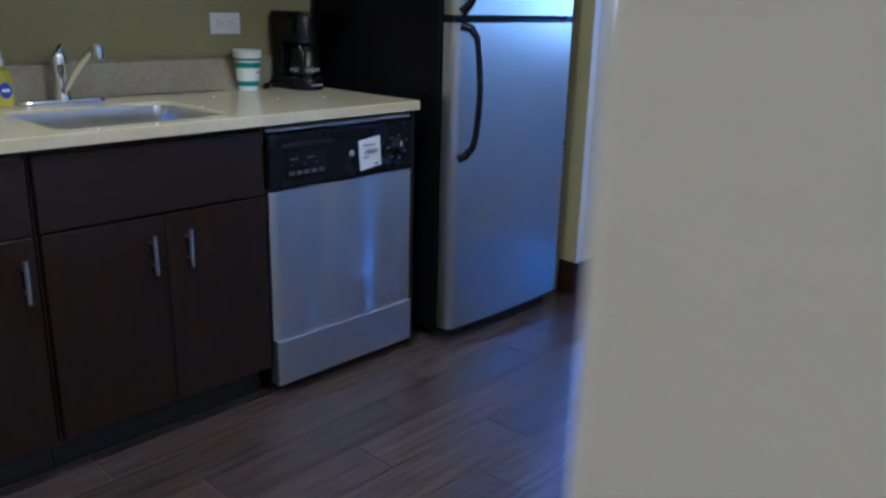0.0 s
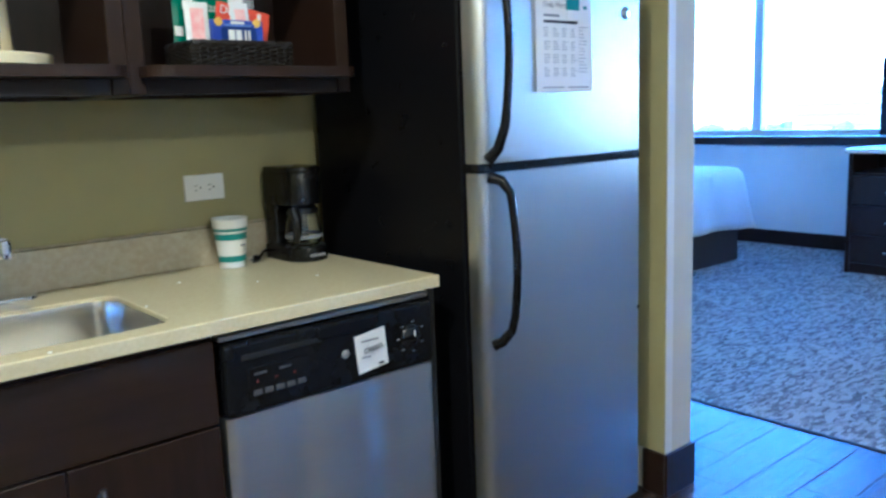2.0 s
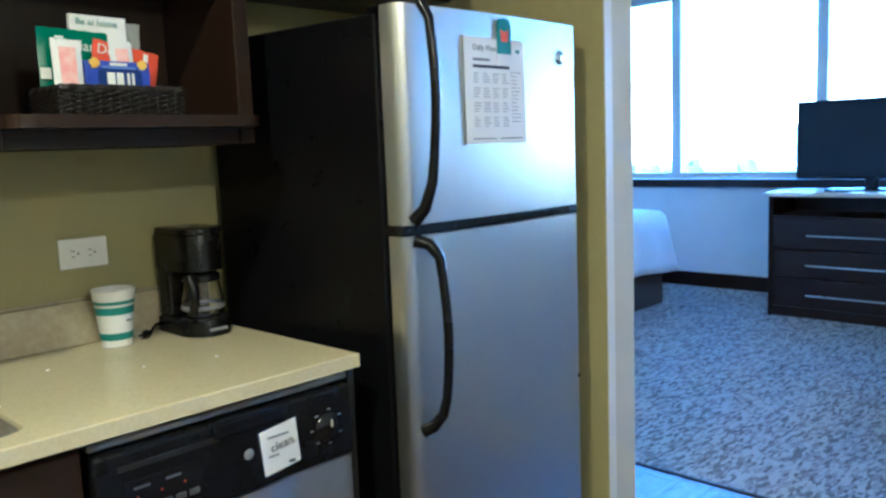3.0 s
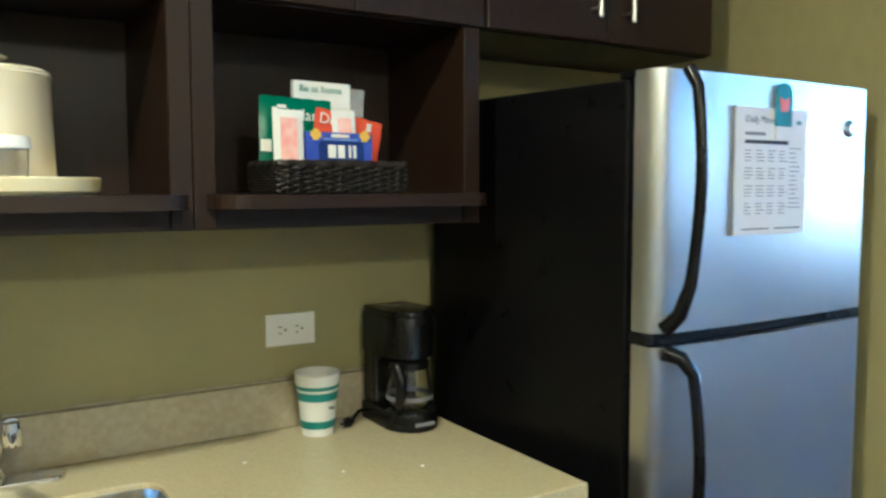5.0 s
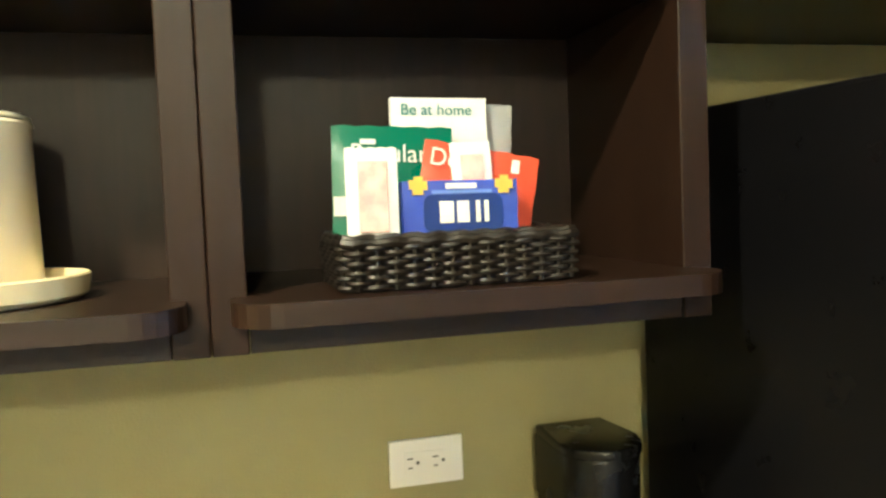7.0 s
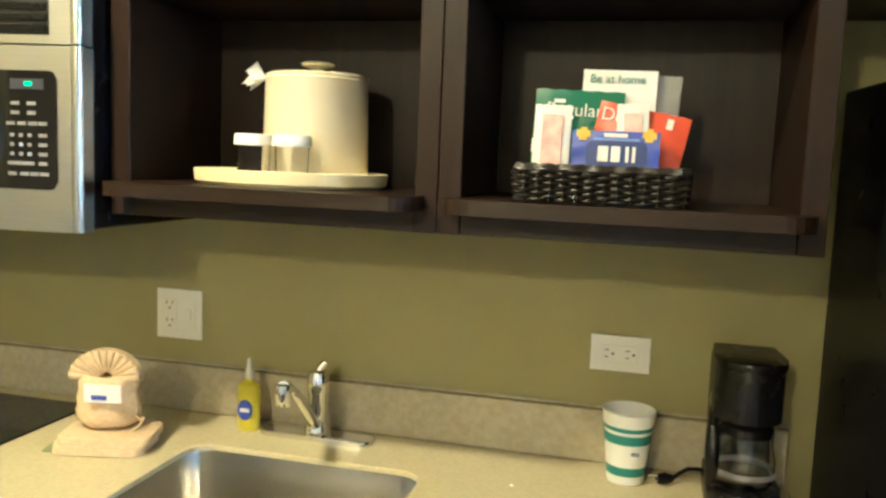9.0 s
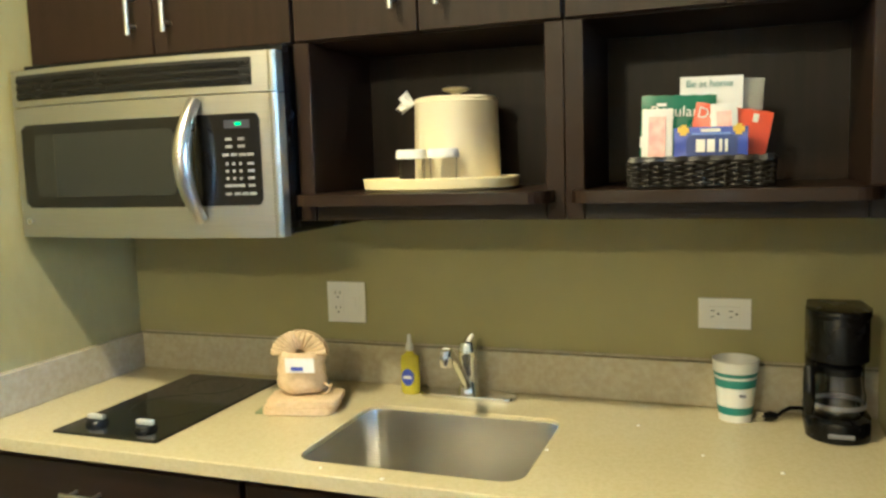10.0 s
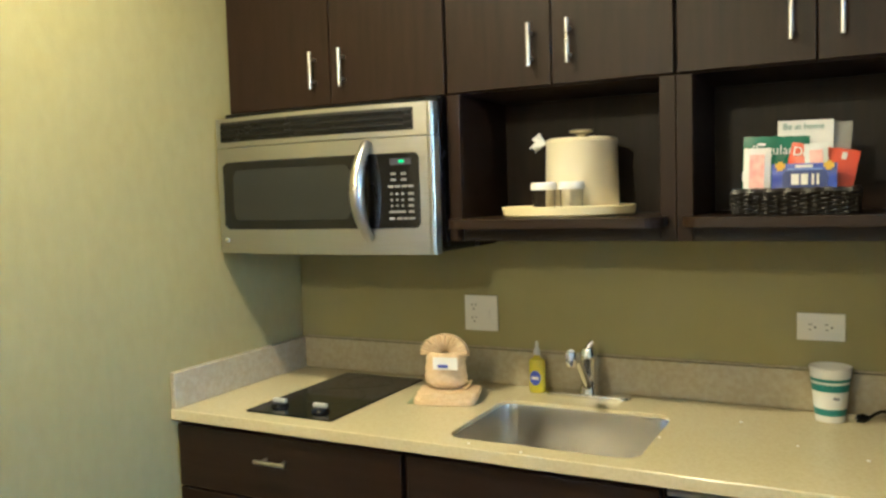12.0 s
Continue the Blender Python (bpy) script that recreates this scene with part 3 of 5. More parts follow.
part("badge", lathe([(0, 0.003), (0.010, 0.002), (0.012, 0.0)], (0, 0, 0), 20), KEYPALE, panel, "round grey badge", True).matrix_basis = Matrix.Translation(Vector((1.705, -0.6285, 0.728)) - PLACE[panel]) @ pose(0, 0, 0, 90)
dial = part("dial", lathe([(0.032, 0.0), (0.031, 0.010), (0.024, 0.016), (0, 0.017)], (0, 0, 0), 28), BLACK_GLASS, panel, "round black cycle dial", True)
dial.matrix_basis = Matrix.Translation(Vector((1.898, -0.6285, 0.730)) - PLACE[panel]) @ pose(0, 0, 0, 90)
for i in range(7):
    a = radians(30 + i * 50)
    part("dial_mark", box(1.898 + 0.040 * math.cos(a) - 0.004, 1.898 + 0.040 * math.cos(a) + 0.004, -0.6293, -0.6281, 0.730 + 0.038 * math.sin(a) - 0.0012, 0.730 + 0.038 * math.sin(a) + 0.0012), KEYPALE, panel)
part("pointer", box(1.8965, 1.8995, -0.6465, -0.6450, 0.733, 0.750), OUTLET, panel)
part("top_strip", box(DX0, DX1, -0.612, -0.560, 0.8155, 0.8300, 0.003), STEEL, dw, "bright steel strip under the worktop")
part("kick_plate", box(DX0 + 0.004, DX1 - 0.004, -0.630, -0.585, 0.038, 0.187, 0.006, 3), DW_STEEL, dw, "brushed steel kick plate")
part("foot", box(DX0 + 0.02, DX0 + 0.05, -0.56, -0.53, 0, 0.03), TOE, dw)
part("foot", box(DX1 - 0.05, DX1 - 0.02, -0.56, -0.53, 0, 0.03), TOE, dw)

card = thing("notice_card", (1.777, -0.629, 0.672), "small white card with printed lines on dishwasher", "card")
part("sheet", box(-0.044, 0.044, -0.0006, 0.0006, -0.048, 0.048), PAPER, card).matrix_basis = Matrix.Translation((0, -0.001, 0.050)) @ pose(0, 0, 0, 3, -7, 0)
words("print", "clean.", DARKINK, card, (1.752, -0.6345, 0.718), 0.027, 93, 0, "", -7)
for z, w in ((0.747, 0.05), (0.708, 0.025)):
    part("print_line", box(1.746, 1.746 + w, -0.6342, -0.6335, z, z + 0.004), INK, card)
part("print_mark", box(1.794, 1.809, -0.6345, -0.6335, 0.684, 0.690), DARKINK, card)

endp = thing("end_panel", (1.983, -0.3, 0), "black end panel beside the dishwasher", "cabinet panel")
part("board", box(1.975, 1.991, -0.612, -0.010, 0.0, 0.8415, 0.001), TOE, endp)

# ---- refrigerator ----
fr = thing("refrigerator", (2.417, -0.33, 0), "stainless steel top-freezer refrigerator with black sides", "refrigerator")
FX0, FX1 = 2.090, 2.757
cabinet = box(FX0 - 0.010, FX1 - 0.003, -0.632, -0.035, 0.035, 1.605, 0.006, 2)
for v in cabinet.verts:
    if v.co.x < FX0 + 0.1 and v.co.y > -0.3:
        v.co.x -= 0.048
part("body", cabinet, BLACK_SIDE, fr, "black textured cabinet")
part("base_grille", box(FX0 + 0.01, FX1 - 0.01, -0.640, -0.60, 0.0, 0.034), TOE, fr)


def door_shape(z0, z1, rtop, rbot):
    """A door whose front bows gently, with rounded upright edges."""
    n = 22
    pts = [(FX0, -0.640), (FX0, -0.662)]
    for i in range(6):
        a = radians(180 + 90 * (i + 1) / 6)
        pts.append((FX0 + 0.030 + 0.030 * math.cos(a), -0.668 + 0.030 * math.sin(a)))
    for i in range(1, n):
        u = i / n
        pts.append((FX0 + 0.030 + u * (FX1 - FX0 - 0.060), -0.698 - 0.010 * math.sin(math.pi * u)))
    for i in range(7):
        a = radians(270 + 90 * i / 6)
        pts.append((FX1 - 0.030 + 0.030 * math.cos(a), -0.668 + 0.030 * math.sin(a)))
    pts += [(FX1, -0.662), (FX1, -0.640)]
    b = prism(pts, z0, z1)
    bmesh.ops.recalc_face_normals(b, faces=b.faces)
    return b


upper = part("freezer_door", door_shape(1.143, 1.620, 0, 0), STEEL_UP, fr, "brushed steel freezer door", True)
lower = part("lower_door", door_shape(0.050, 1.118, 0, 0), STEEL_UP, fr, "brushed steel lower door", True)
part("door_gap", box(FX0 - 0.004, FX1 - 0.004, -0.690, -0.633, 1.1185, 1.1425, 0.003), BLACK, fr, "black strip between the doors")
HX = 2.152
part("handle", tube([(HX - 0.014, -0.722, 1.618)] + arc(lambda u: (HX - 0.012, -0.742 - 0.012 * math.sin(math.pi * u), 1.585 - u * 0.30), 8) + [(HX - 0.016, -0.738, 1.235), (HX - 0.028, -0.724, 1.180), (HX - 0.040, -0.700, 1.152)], [0.012] + [0.011] * 8 + [0.012, 0.014, 0.016], 14), BLACK, upper, "curved black door handle", True)
part("handle", tube([(HX - 0.040, -0.698, 1.110), (HX - 0.018, -0.722, 1.100), (HX - 0.003, -0.738, 1.070)] + arc(lambda u: (HX, -0.742 - 0.012 * math.sin(math.pi * u), 1.03 - u * 0.28), 8) + [(HX - 0.006, -0.735, 0.712), (HX - 0.022, -0.716, 0.682), (HX - 0.034, -0.697, 0.672)], [0.016, 0.014, 0.012] + [0.011] * 8 + [0.012, 0.014, 0.015], 14), BLACK, lower, "curved black door handle", True)
part("hinge_cap", box(FX1 - 0.10, FX1 - 0.01, -0.66, -0.56, 1.6055, 1.628, 0.006, 2), BLACK, fr)
part("left_trim", box(FX0 - 0.001, FX0 + 0.05, -0.645, -0.60, 1.6055, 1.622, 0.004), BLACK, fr)
emb = part("emblem", lathe([(0, 0.004), (0.014, 0.004), (0.018, 0.002), (0.019, 0.0)], (0, 0, 0), 24), CHROME, fr, "round metal emblem", True)
emb.matrix_basis = Matrix.Translation(Vector((2.667, -0.7045, 1.533)) - PLACE[fr]) @ pose(0, 0, 0, 90)
e2 = part("lock_dot", lathe([(0, 0.002), (0.005, 0.001), (0.006, 0.0)], (0, 0, 0), 12), BLACK, fr)
e2.matrix_basis = Matrix.Translation(Vector((2.735, -0.700, 0.66)) - PLACE[fr]) @ pose(0, 0, 0, 90)

# menu sheet and clip magnet on the freezer door
PY = -0.7095
menu = thing("menu_sheet", (2.395, PY, 1.31), "white printed menu sheet stuck on the refrigerator", "paper")
part("sheet", box(2.283, 2.505, PY - 0.0012, PY, 1.316, 1.562), PAPER, menu)
words("heading", "Daily Menus", INK, menu, (2.312, PY - 0.0016, 1.532), 0.020)
part("month", box(2.312, 2.372, PY - 0.0017, PY - 0.0013, 1.508, 1.514), INK, menu)
part("header_bar", box(2.312, 2.445, PY - 0.0017, PY - 0.0013, 1.492, 1.499), DARKINK, menu)
random.seed(4)
for r in range(4):
    for c in range(4):
        for k in range(4):
            z = 1.478 - r * 0.034 - k * 0.0065
            part("print_line", box(2.312 + c * 0.035, 2.312 + c * 0.035 + random.uniform(0.014, 0.026), PY - 0.0016, PY - 0.0013, z, z + 0.0018), INK, menu)
for k in range(14):
    z = 1.484 - k * 0.009
    part("print_line", box(2.450, 2.450 + random.uniform(0.02, 0.038), PY - 0.0016, PY - 0.0013, z, z + 0.0017), INK, menu)
part("footer", box(2.306, 2.390, PY - 0.0016, PY - 0.0013, 1.326, 1.329), INK, menu)
part("footer", box(2.405, 2.490, PY - 0.0016, PY - 0.0013, 1.326, 1.329), INK, menu)
part("logo_mark", box(2.470, 2.485, PY - 0.0016, PY - 0.0013, 1.532, 1.540), TEAL, menu)
mag = thing("magnet", (2.425, PY, 1.50), "green magnet card with red motif on the refrigerator", "magnet")
part("card", prism_front([(2.400, 1.527), (2.450, 1.527), (2.450, 1.598), (2.443, 1.608), (2.425, 1.612), (2.407, 1.608), (2.400, 1.598)], PY - 0.0045, PY - 0.0016), TEAL, mag)
part("foot", box(2.400, 2.450, PY - 0.0050, PY - 0.0016, 1.500, 1.527), PAPER, mag, "white lower strip")
part("motif", prism_front([(2.414, 1.556), (2.436, 1.556), (2.440, 1.584), (2.425, 1.578), (2.410, 1.584)], PY - 0.0055, PY - 0.0046), ORANGE, mag, "red cup shape")

# ---- wall cabinets ----
CY, CB, CT = -0.335, 1.732, 2.36


def wall_cabinet(x0, x1, label, mid, hand):
    c = thing("wall_cabinet", ((x0 + x1) / 2, -0.16, CB), label, "cabinet", "wall cabinets")
    part("bottom_panel", box(x0, x1, -0.314, -0.002, CB, CB + 0.018), ESPRESSO_H, c)
    part("top_panel", box(x0, x1, -0.314, -0.002, CT - 0.018, CT), ESPRESSO_H, c)
    for a in (x0, x1 - 0.018):
        part("side_panel", box(a, a + 0.018, -0.314, -0.002, CB + 0.018, CT - 0.018), ESPRESSO, c)
    part("back_panel", box(x0 + 0.018, x1 - 0.018, -0.012, -0.002, CB + 0.018, CT - 0.018), ESPRESSO, c)
    for a, d, hx in ((x0 + 0.003, mid - 0.0015, mid - 0.051), (mid + 0.0015, x1 - 0.003, mid + 0.051)):
        q = part("door", box(a, d, CY, -0.3145, CB + 0.003, CT - 0.003, 0.002), ESPRESSO, c)
        bar_handle(q, hx, CY, 1.782, 1.890)


wall_cabinet(0.005, 0.766, "dark espresso wall cabinet above the microwave", 0.391, 0)
wall_cabinet(0.768, 1.374, "dark espresso wall cabinet with two doors", 1.068, 0)
wall_cabinet(1.376, 1.976, "dark espresso wall cabinet over an open shelf", 1.679, 0)
wall_cabinet(1.978, 2.672, "dark espresso wall cabinet above the refrigerator", 2.318, 0)


def open_shelf(x0, x1, label):
    """Open box under a wall cabinet; its floor juts out with rounded corners."""
    c = thing("open_shelf_unit", ((x0 + x1) / 2, -0.17, 1.335), label, "shelf", "open shelves")
    t = 0.038
    part("side_panel", box(x0, x0 + t, -0.334, -0.003, 1.337, CB - 0.001, 0.0015), ESPRESSO, c)
    part("side_panel", box(x1 - t, x1, -0.334, -0.003, 1.337, CB - 0.001, 0.0015), ESPRESSO, c)
    part("back_panel", box(x0 + t, x1 - t, -0.014, -0.003, 1.337, CB - 0.001), ESPRESSO, c)
    a, b2 = x0 + t + 0.001, x1 - t - 0.001
    pts = [(a, -0.015), (a, -0.336), (a - 0.018, -0.338)]
    pts += [(a + 0.030 - 0.048 * math.cos(radians(g)), -0.372 - 0.048 * math.sin(radians(g))) for g in range(0, 91, 15)]
    pts += [(b2 - 0.030 + 0.048 * math.cos(radians(g)), -0.372 - 0.048 * math.sin(radians(g))) for g in range(90, -1, -15)]
    pts += [(b2 + 0.018, -0.338), (b2, -0.336), (b2, -0.015)]
    s = prism(pts, 1.374, 1.398)
    bmesh.ops.recalc_face_normals(s, faces=s.faces)
    part("shelf", s, ESPRESSO_H, c, "shelf board with rounded front corners")
    part("valance", box(a, b2, -0.330, -0.312, 1.337, 1.3735, 0.001), ESPRESSO_H, c)
    return c


open_shelf(0.768, 1.3745, "dark espresso open shelf holding the ice bucket")
open_shelf(1.3755, 1.961, "dark espresso open shelf holding the snack basket")

# ---- microwave ----
MX0, MX1, MZ0, MZ1 = 0.014, 0.764, 1.306, 1.712
mw = thing("microwave_oven", (0.385, -0.2, MZ0), "stainless steel over-counter microwave with curved front", "microwave")
part("case", box(MX0 + 0.004, MX1 - 0.002, -0.372, -0.003, MZ0 + 0.004, 1.7295, 0.003), BLACK, mw, "black painted case")


def mw_front(x0, x1, z0, z1, thick=0.03, proud=0.0, r=0.0, n=18):
    """A panel that follows the microwave's bowed front."""
    b = bmesh.new()
    bow = lambda x: -0.408 - proud - 0.034 * math.sin(math.pi * (x - MX0) / (MX1 - MX0))
    cols = [x0 + (x1 - x0) * i / n for i in range(n + 1)]
    rows = []
    for x in cols:
        e = 0.0
        if r:
            d = min(x - x0, x1 - x)
            e = r - math.sqrt(max(0, r * r - (r - d) ** 2)) if d < r else 0
        rows.append([b.verts.new((x, bow(x), z0 + e)), b.verts.new((x, bow(x), z1 - e)), b.verts.new((x, bow(x) + thick, z1 - e)), b.verts.new((x, bow(x) + thick, z0 + e))])
    for p, q in zip(rows, rows[1:]):
        for k in range(4):
            b.faces.new((p[k], q[k], q[(k + 1) % 4], p[(k + 1) % 4]))
    b.faces.new(rows[0])
    b.faces.new(rows[-1][::-1])
    bmesh.ops.recalc_face_normals(b, faces=b.faces)
    return b


part("top_fascia", mw_front(MX0, MX1, 1.625, MZ1), STEEL, mw, "brushed steel vent fascia", True)
door = part("door", mw_front(MX0, MX1, MZ0, 1.622, 0.032), STEEL, mw, "brushed steel door", True)
part("corner_post", tube([(MX1 - 0.010, -0.402, MZ0 + 0.001), (MX1 - 0.010, -0.402, 1.6225)], 0.0115, 18), STEEL, mw, "rounded bright steel corner", True)
part("corner_post", tube([(MX1 - 0.010, -0.402, 1.6255), (MX1 - 0.010, -0.402, MZ1 - 0.001)], 0.0115, 18), STEEL, mw, "rounded bright steel corner", True)
grille = part("vent_grille", mw_front(MX0 + 0.022, MX1 - 0.055, 1.640, 1.700, 0.01, 0.002), TOE, mw, "black vent grille", True)
for i in range(3):
    part("louvre", mw_front(MX0 + 0.024, MX1 - 0.057, 1.645 + i * 0.018, 1.656 + i * 0.018, 0.006, 0.006), BLACK, grille, "", True)
part("window", mw_front(MX0 + 0.024, 0.575, 1.378, 1.580, 0.01, 0.002, 0.012, 30), BLACK_GLASS, door, "black glass door window", True)
part("mesh_screen", mw_front(MX0 + 0.070, 0.520, 1.405, 1.555, 0.004, 0.0035, 0.022, 40), DARK_GLASS, door, "grey screened viewing glass", True)
ctrl = part("control_panel", mw_front(0.565, 0.722, 1.378, 1.580, 0.01, 0.0028, 0.014, 24), BLACK_GLASS, mw, "black keypad panel", True)


def on_front(x):
    return -0.408 - 0.034 * math.sin(math.pi * (x - MX0) / (MX1 - MX0))


part("display", mw_front(0.640, 0.700, 1.548, 1.566, 0.003, 0.0042), DARKINK, ctrl)
part("digits", mw_front(0.666, 0.680, 1.554, 1.561, 0.003, 0.0052), LCD, ctrl, "green clock digits")
random.seed(9)
for rrow, (z, xs) in enumerate([(1.524, (0.648, 0.678)), (1.508, (0.648, 0.678)), (1.490, (0.640, 0.660, 0.680, 0.698)), (1.470, (0.642, 0.658, 0.674, 0.698)), (1.454, (0.642, 0.658, 0.674, 0.698)), (1.438, (0.642, 0.658, 0.674, 0.698)), (1.422, (0.642, 0.658, 0.674, 0.698)), (1.404, (0.642, 0.664, 0.682, 0.700))]):
    for x in xs:
        small = rrow in (3, 4, 5) and x < 0.69
        w = 0.003 if small else 0.0075
        part("key", mw_front(x - w, x + w, z - 0.0025, z + 0.0035, 0.002, 0.0042, 0, 2), KEYPALE, ctrl)
hpts = arc(lambda u: (0.575 - 0.004 * math.sin(math.pi * u), on_front(0.575) - 0.006 - 0.052 * math.sin(math.pi * u) ** 0.8, 1.348 + u * 0.262), 20)
part("handle", tube(hpts, [0.013 + 0.007 * math.sin(math.pi * i / 19) for i in range(20)], 16), NICKEL, door, "arched polished metal handle", True)
part("emblem", box(0.040, 0.056, -0.4215, -0.4125, 1.338, 1.352, 0.002), CHROME, door, "small square emblem")
part("underside_lamp", box(0.28, 0.48, -0.25, -0.15, MZ0 + 0.001, MZ0 + 0.0038), DARK_GLASS, mw)


# ---- wall plates ----
def wall_plate(x0, x1, z0, z1, label, sockets):
    p = thing("wall_outlet", ((x0 + x1) / 2, -0.002, (z0 + z1) / 2), label, "outlet", "wall outlets")
    plate = part("plate", box(x0, x1, -0.007, -0.0005, z0, z1, 0.002, 2), OUTLET, p)
    for kind, cx, cz, w, h in sockets:
        f = part("insert", box(cx - w, cx + w, -0.0085, -0.0071, cz - h, cz + h, 0.001), OUTLET, p)
        if kind == "wide":
            for dx in (-0.020, 0.020):
                for ex, ez, ew, eh in ((-0.006, 0.007, 0.0045, 0.0012), (-0.006, -0.007, 0.0035, 0.0012), (0.006, 0.0, 0.0025, 0.0025)):
                    part("slot", box(cx + dx + ex - ew, cx + dx + ex + ew, -0.0089, -0.0086, cz + ez - eh, cz + ez + eh), SLOT, f)
        elif kind == "tall":
            for dz in (-0.020, 0.020):
                for ex, ez, ew, eh in ((-0.007, 0.006, 0.0012, 0.0045), (0.007, 0.006, 0.0012, 0.0035), (0.0, -0.007, 0.0025, 0.0025)):
                    part("slot", box(cx + ex - ew, cx + ex + ew, -0.0089, -0.0086, cz + dz + ez - eh, cz + dz + ez + eh), SLOT, f)
        else:
            part("rocker", box(cx - 0.008, cx + 0.008, -0.012, -0.0086, cz - 0.014, cz + 0.014, 0.002), OUTLET, f)


wall_plate(1.616, 1.732, 1.056, 1.128, "white double socket plate mounted sideways on wall", [("wide", 1.674, 1.092, 0.034, 0.017)])
wall_plate(0.646, 0.759, 1.033, 1.145, "white wall plate with socket and switch", [("tall", 0.679, 1.089, 0.017, 0.034), ("switch", 0.726, 1.089, 0.017, 0.034)])

# ---- on the worktop ----
cup = thing("paper_cup_stack", (1.703, -0.090, CZ), "stack of white paper cups with teal bands", "paper cup")
CUPZ = CZ + 0.001


def cup_r(z):
    return 0.0345 + (0.0480 - 0.0345) * z / 0.135


part("cup", lathe([(0, 0.004), (0.032, 0.003), (0.034, 0.0), (cup_r(0.03), 0.03), (cup_r(0.110), 0.110), (0.0474, 0.112), (0.0484, 0.130), (0.0500, 0.134), (0.0485, 0.137), (0.0460, 0.134), (0.041, 0.085), (0, 0.080)], (1.699, -0.092, CUPZ), 40), PAPER, cup, "", True)
for z0, z1 in ((0.017, 0.034), (0.078, 0.096), (0.102, 0.110)):
    part("band", lathe([(cup_r(z0) + 0.0004, z0), (cup_r(z1) + 0.0004, z1), (cup_r(z1) - 0.001, z1), (cup_r(z0) - 0.001, z0)], (1.699, -0.092, CUPZ), 40), TEAL, cup, "teal printed band", True)
part("print_mark", box(1.707, 1.721, -0.1355, -0.1315, CUPZ + 0.060, CUPZ + 0.066, 0.001), INK, cup)

plug = thing("power_plug", (1.770, -0.085, CZ), "black power plug and cord lying on worktop", "plug")
part("plug_body", tube([(1.757, -0.098, CZ + 0.011), (1.772, -0.092, CZ + 0.012), (1.785, -0.086, CZ + 0.012)], [0.009, 0.012, 0.007], 12), BLACK, plug, "", True)
for dz in (0.006, 0.016):
    part("prong", box(1.742, 1.758, -0.1005, -0.099, CZ + dz, CZ + dz + 0.004), CHROME, plug)
part("cord", tube([(1.785, -0.086, CZ + 0.012), (1.797, -0.078, CZ + 0.020), (1.812, -0.066, CZ + 0.026), (1.832, -0.055, CZ + 0.024), (1.85, -0.052, CZ + 0.02)], 0.0042, 10), BLACK, plug, "", True)

# coffee maker
CX, CYY = 1.899, -0.118
cm = thing("coffee_maker", (CX, CYY, CZ), "black drip coffee maker with glass carafe", "coffee maker")
part("base", prism([(CX - 0.060, CYY + 0.088)] + [(CX - 0.062 * math.cos(radians(a)), CYY - 0.030 - 0.068 * math.sin(radians(a))) for a in range(0, 181, 12)] + [(CX + 0.060, CYY + 0.088)], CZ + 0.0005, CZ + 0.042, bevel=0.006), BLACK, cm, "", True)
part("column", box(CX - 0.057, CX + 0.057, CYY + 0.030, CYY + 0.088, CZ + 0.040, CZ + 0.200, 0.008, 2), BLACK, cm)
part("tank", prism([(CX - 0.057, CYY + 0.088)] + [(CX - 0.058 * math.cos(radians(a)), CYY - 0.018 - 0.062 * math.sin(radians(a))) for a in range(0, 181, 12)] + [(CX + 0.057, CYY + 0.088)], CZ + 0.160, CZ + 0.252, bevel=0.004), BLACK, cm, "", True)
part("lid", prism([(CX - 0.055, CYY + 0.086)] + [(CX - 0.061 * math.cos(radians(a)), CYY - 0.018 - 0.066 * math.sin(radians(a))) for a in range(0, 181, 12)] + [(CX + 0.055, CYY + 0.086)], CZ + 0.2525, CZ + 0.266, bevel=0.005), BLACK, cm, "", True)
carafe = part("carafe", lathe([(0, 0.0), (0.044, 0.0), (0.051, 0.012), (0.052, 0.045), (0.043, 0.085), (0.040, 0.100), (0.0385, 0.100), (0.0415, 0.085), (0.0502, 0.045), (0.049, 0.013), (0.042, 0.003), (0, 0.003)], (CX, CYY - 0.030, CZ + 0.044), 36), CLEAR, cm, "clear glass carafe", True)
part("collar", lathe([(0.0425, 0.088), (0.046, 0.090), (0.045, 0.104), (0.036, 0.112), (0, 0.118)], (CX, CYY - 0.030, CZ + 0.044), 32), BLACK, carafe, "black collar and lid", True)
part("carafe_handle", tube([(CX - 0.040, CYY - 0.060, CZ + 0.145), (CX - 0.060, CYY - 0.085, CZ + 0.148), (CX - 0.060, CYY - 0.098, CZ + 0.125), (CX - 0.060, CYY - 0.098, CZ + 0.085), (CX - 0.060, CYY - 0.086, CZ + 0.062)], [0.010, 0.011, 0.012, 0.012, 0.009], 12), BLACK, carafe, "black plastic handle", True)
part("scale_label", lathe([(0.0525, 0.020), (0.0527, 0.030), (0.0523, 0.030), (0.0521, 0.020)], (CX, CYY - 0.030, CZ + 0.044), 48), INK, carafe, "grey printed scale")
part("name_bar", box(CX - 0.024, CX + 0.024, CYY - 0.1005, CYY - 0.0955, CZ + 0.014, CZ + 0.022, 0.001), INK, cm, "grey nameplate bar")

# soap bottle
soap = thing("soap_bottle", (0.915, -0.080, CZ), "yellow dish soap bottle with blue label", "soap bottle")
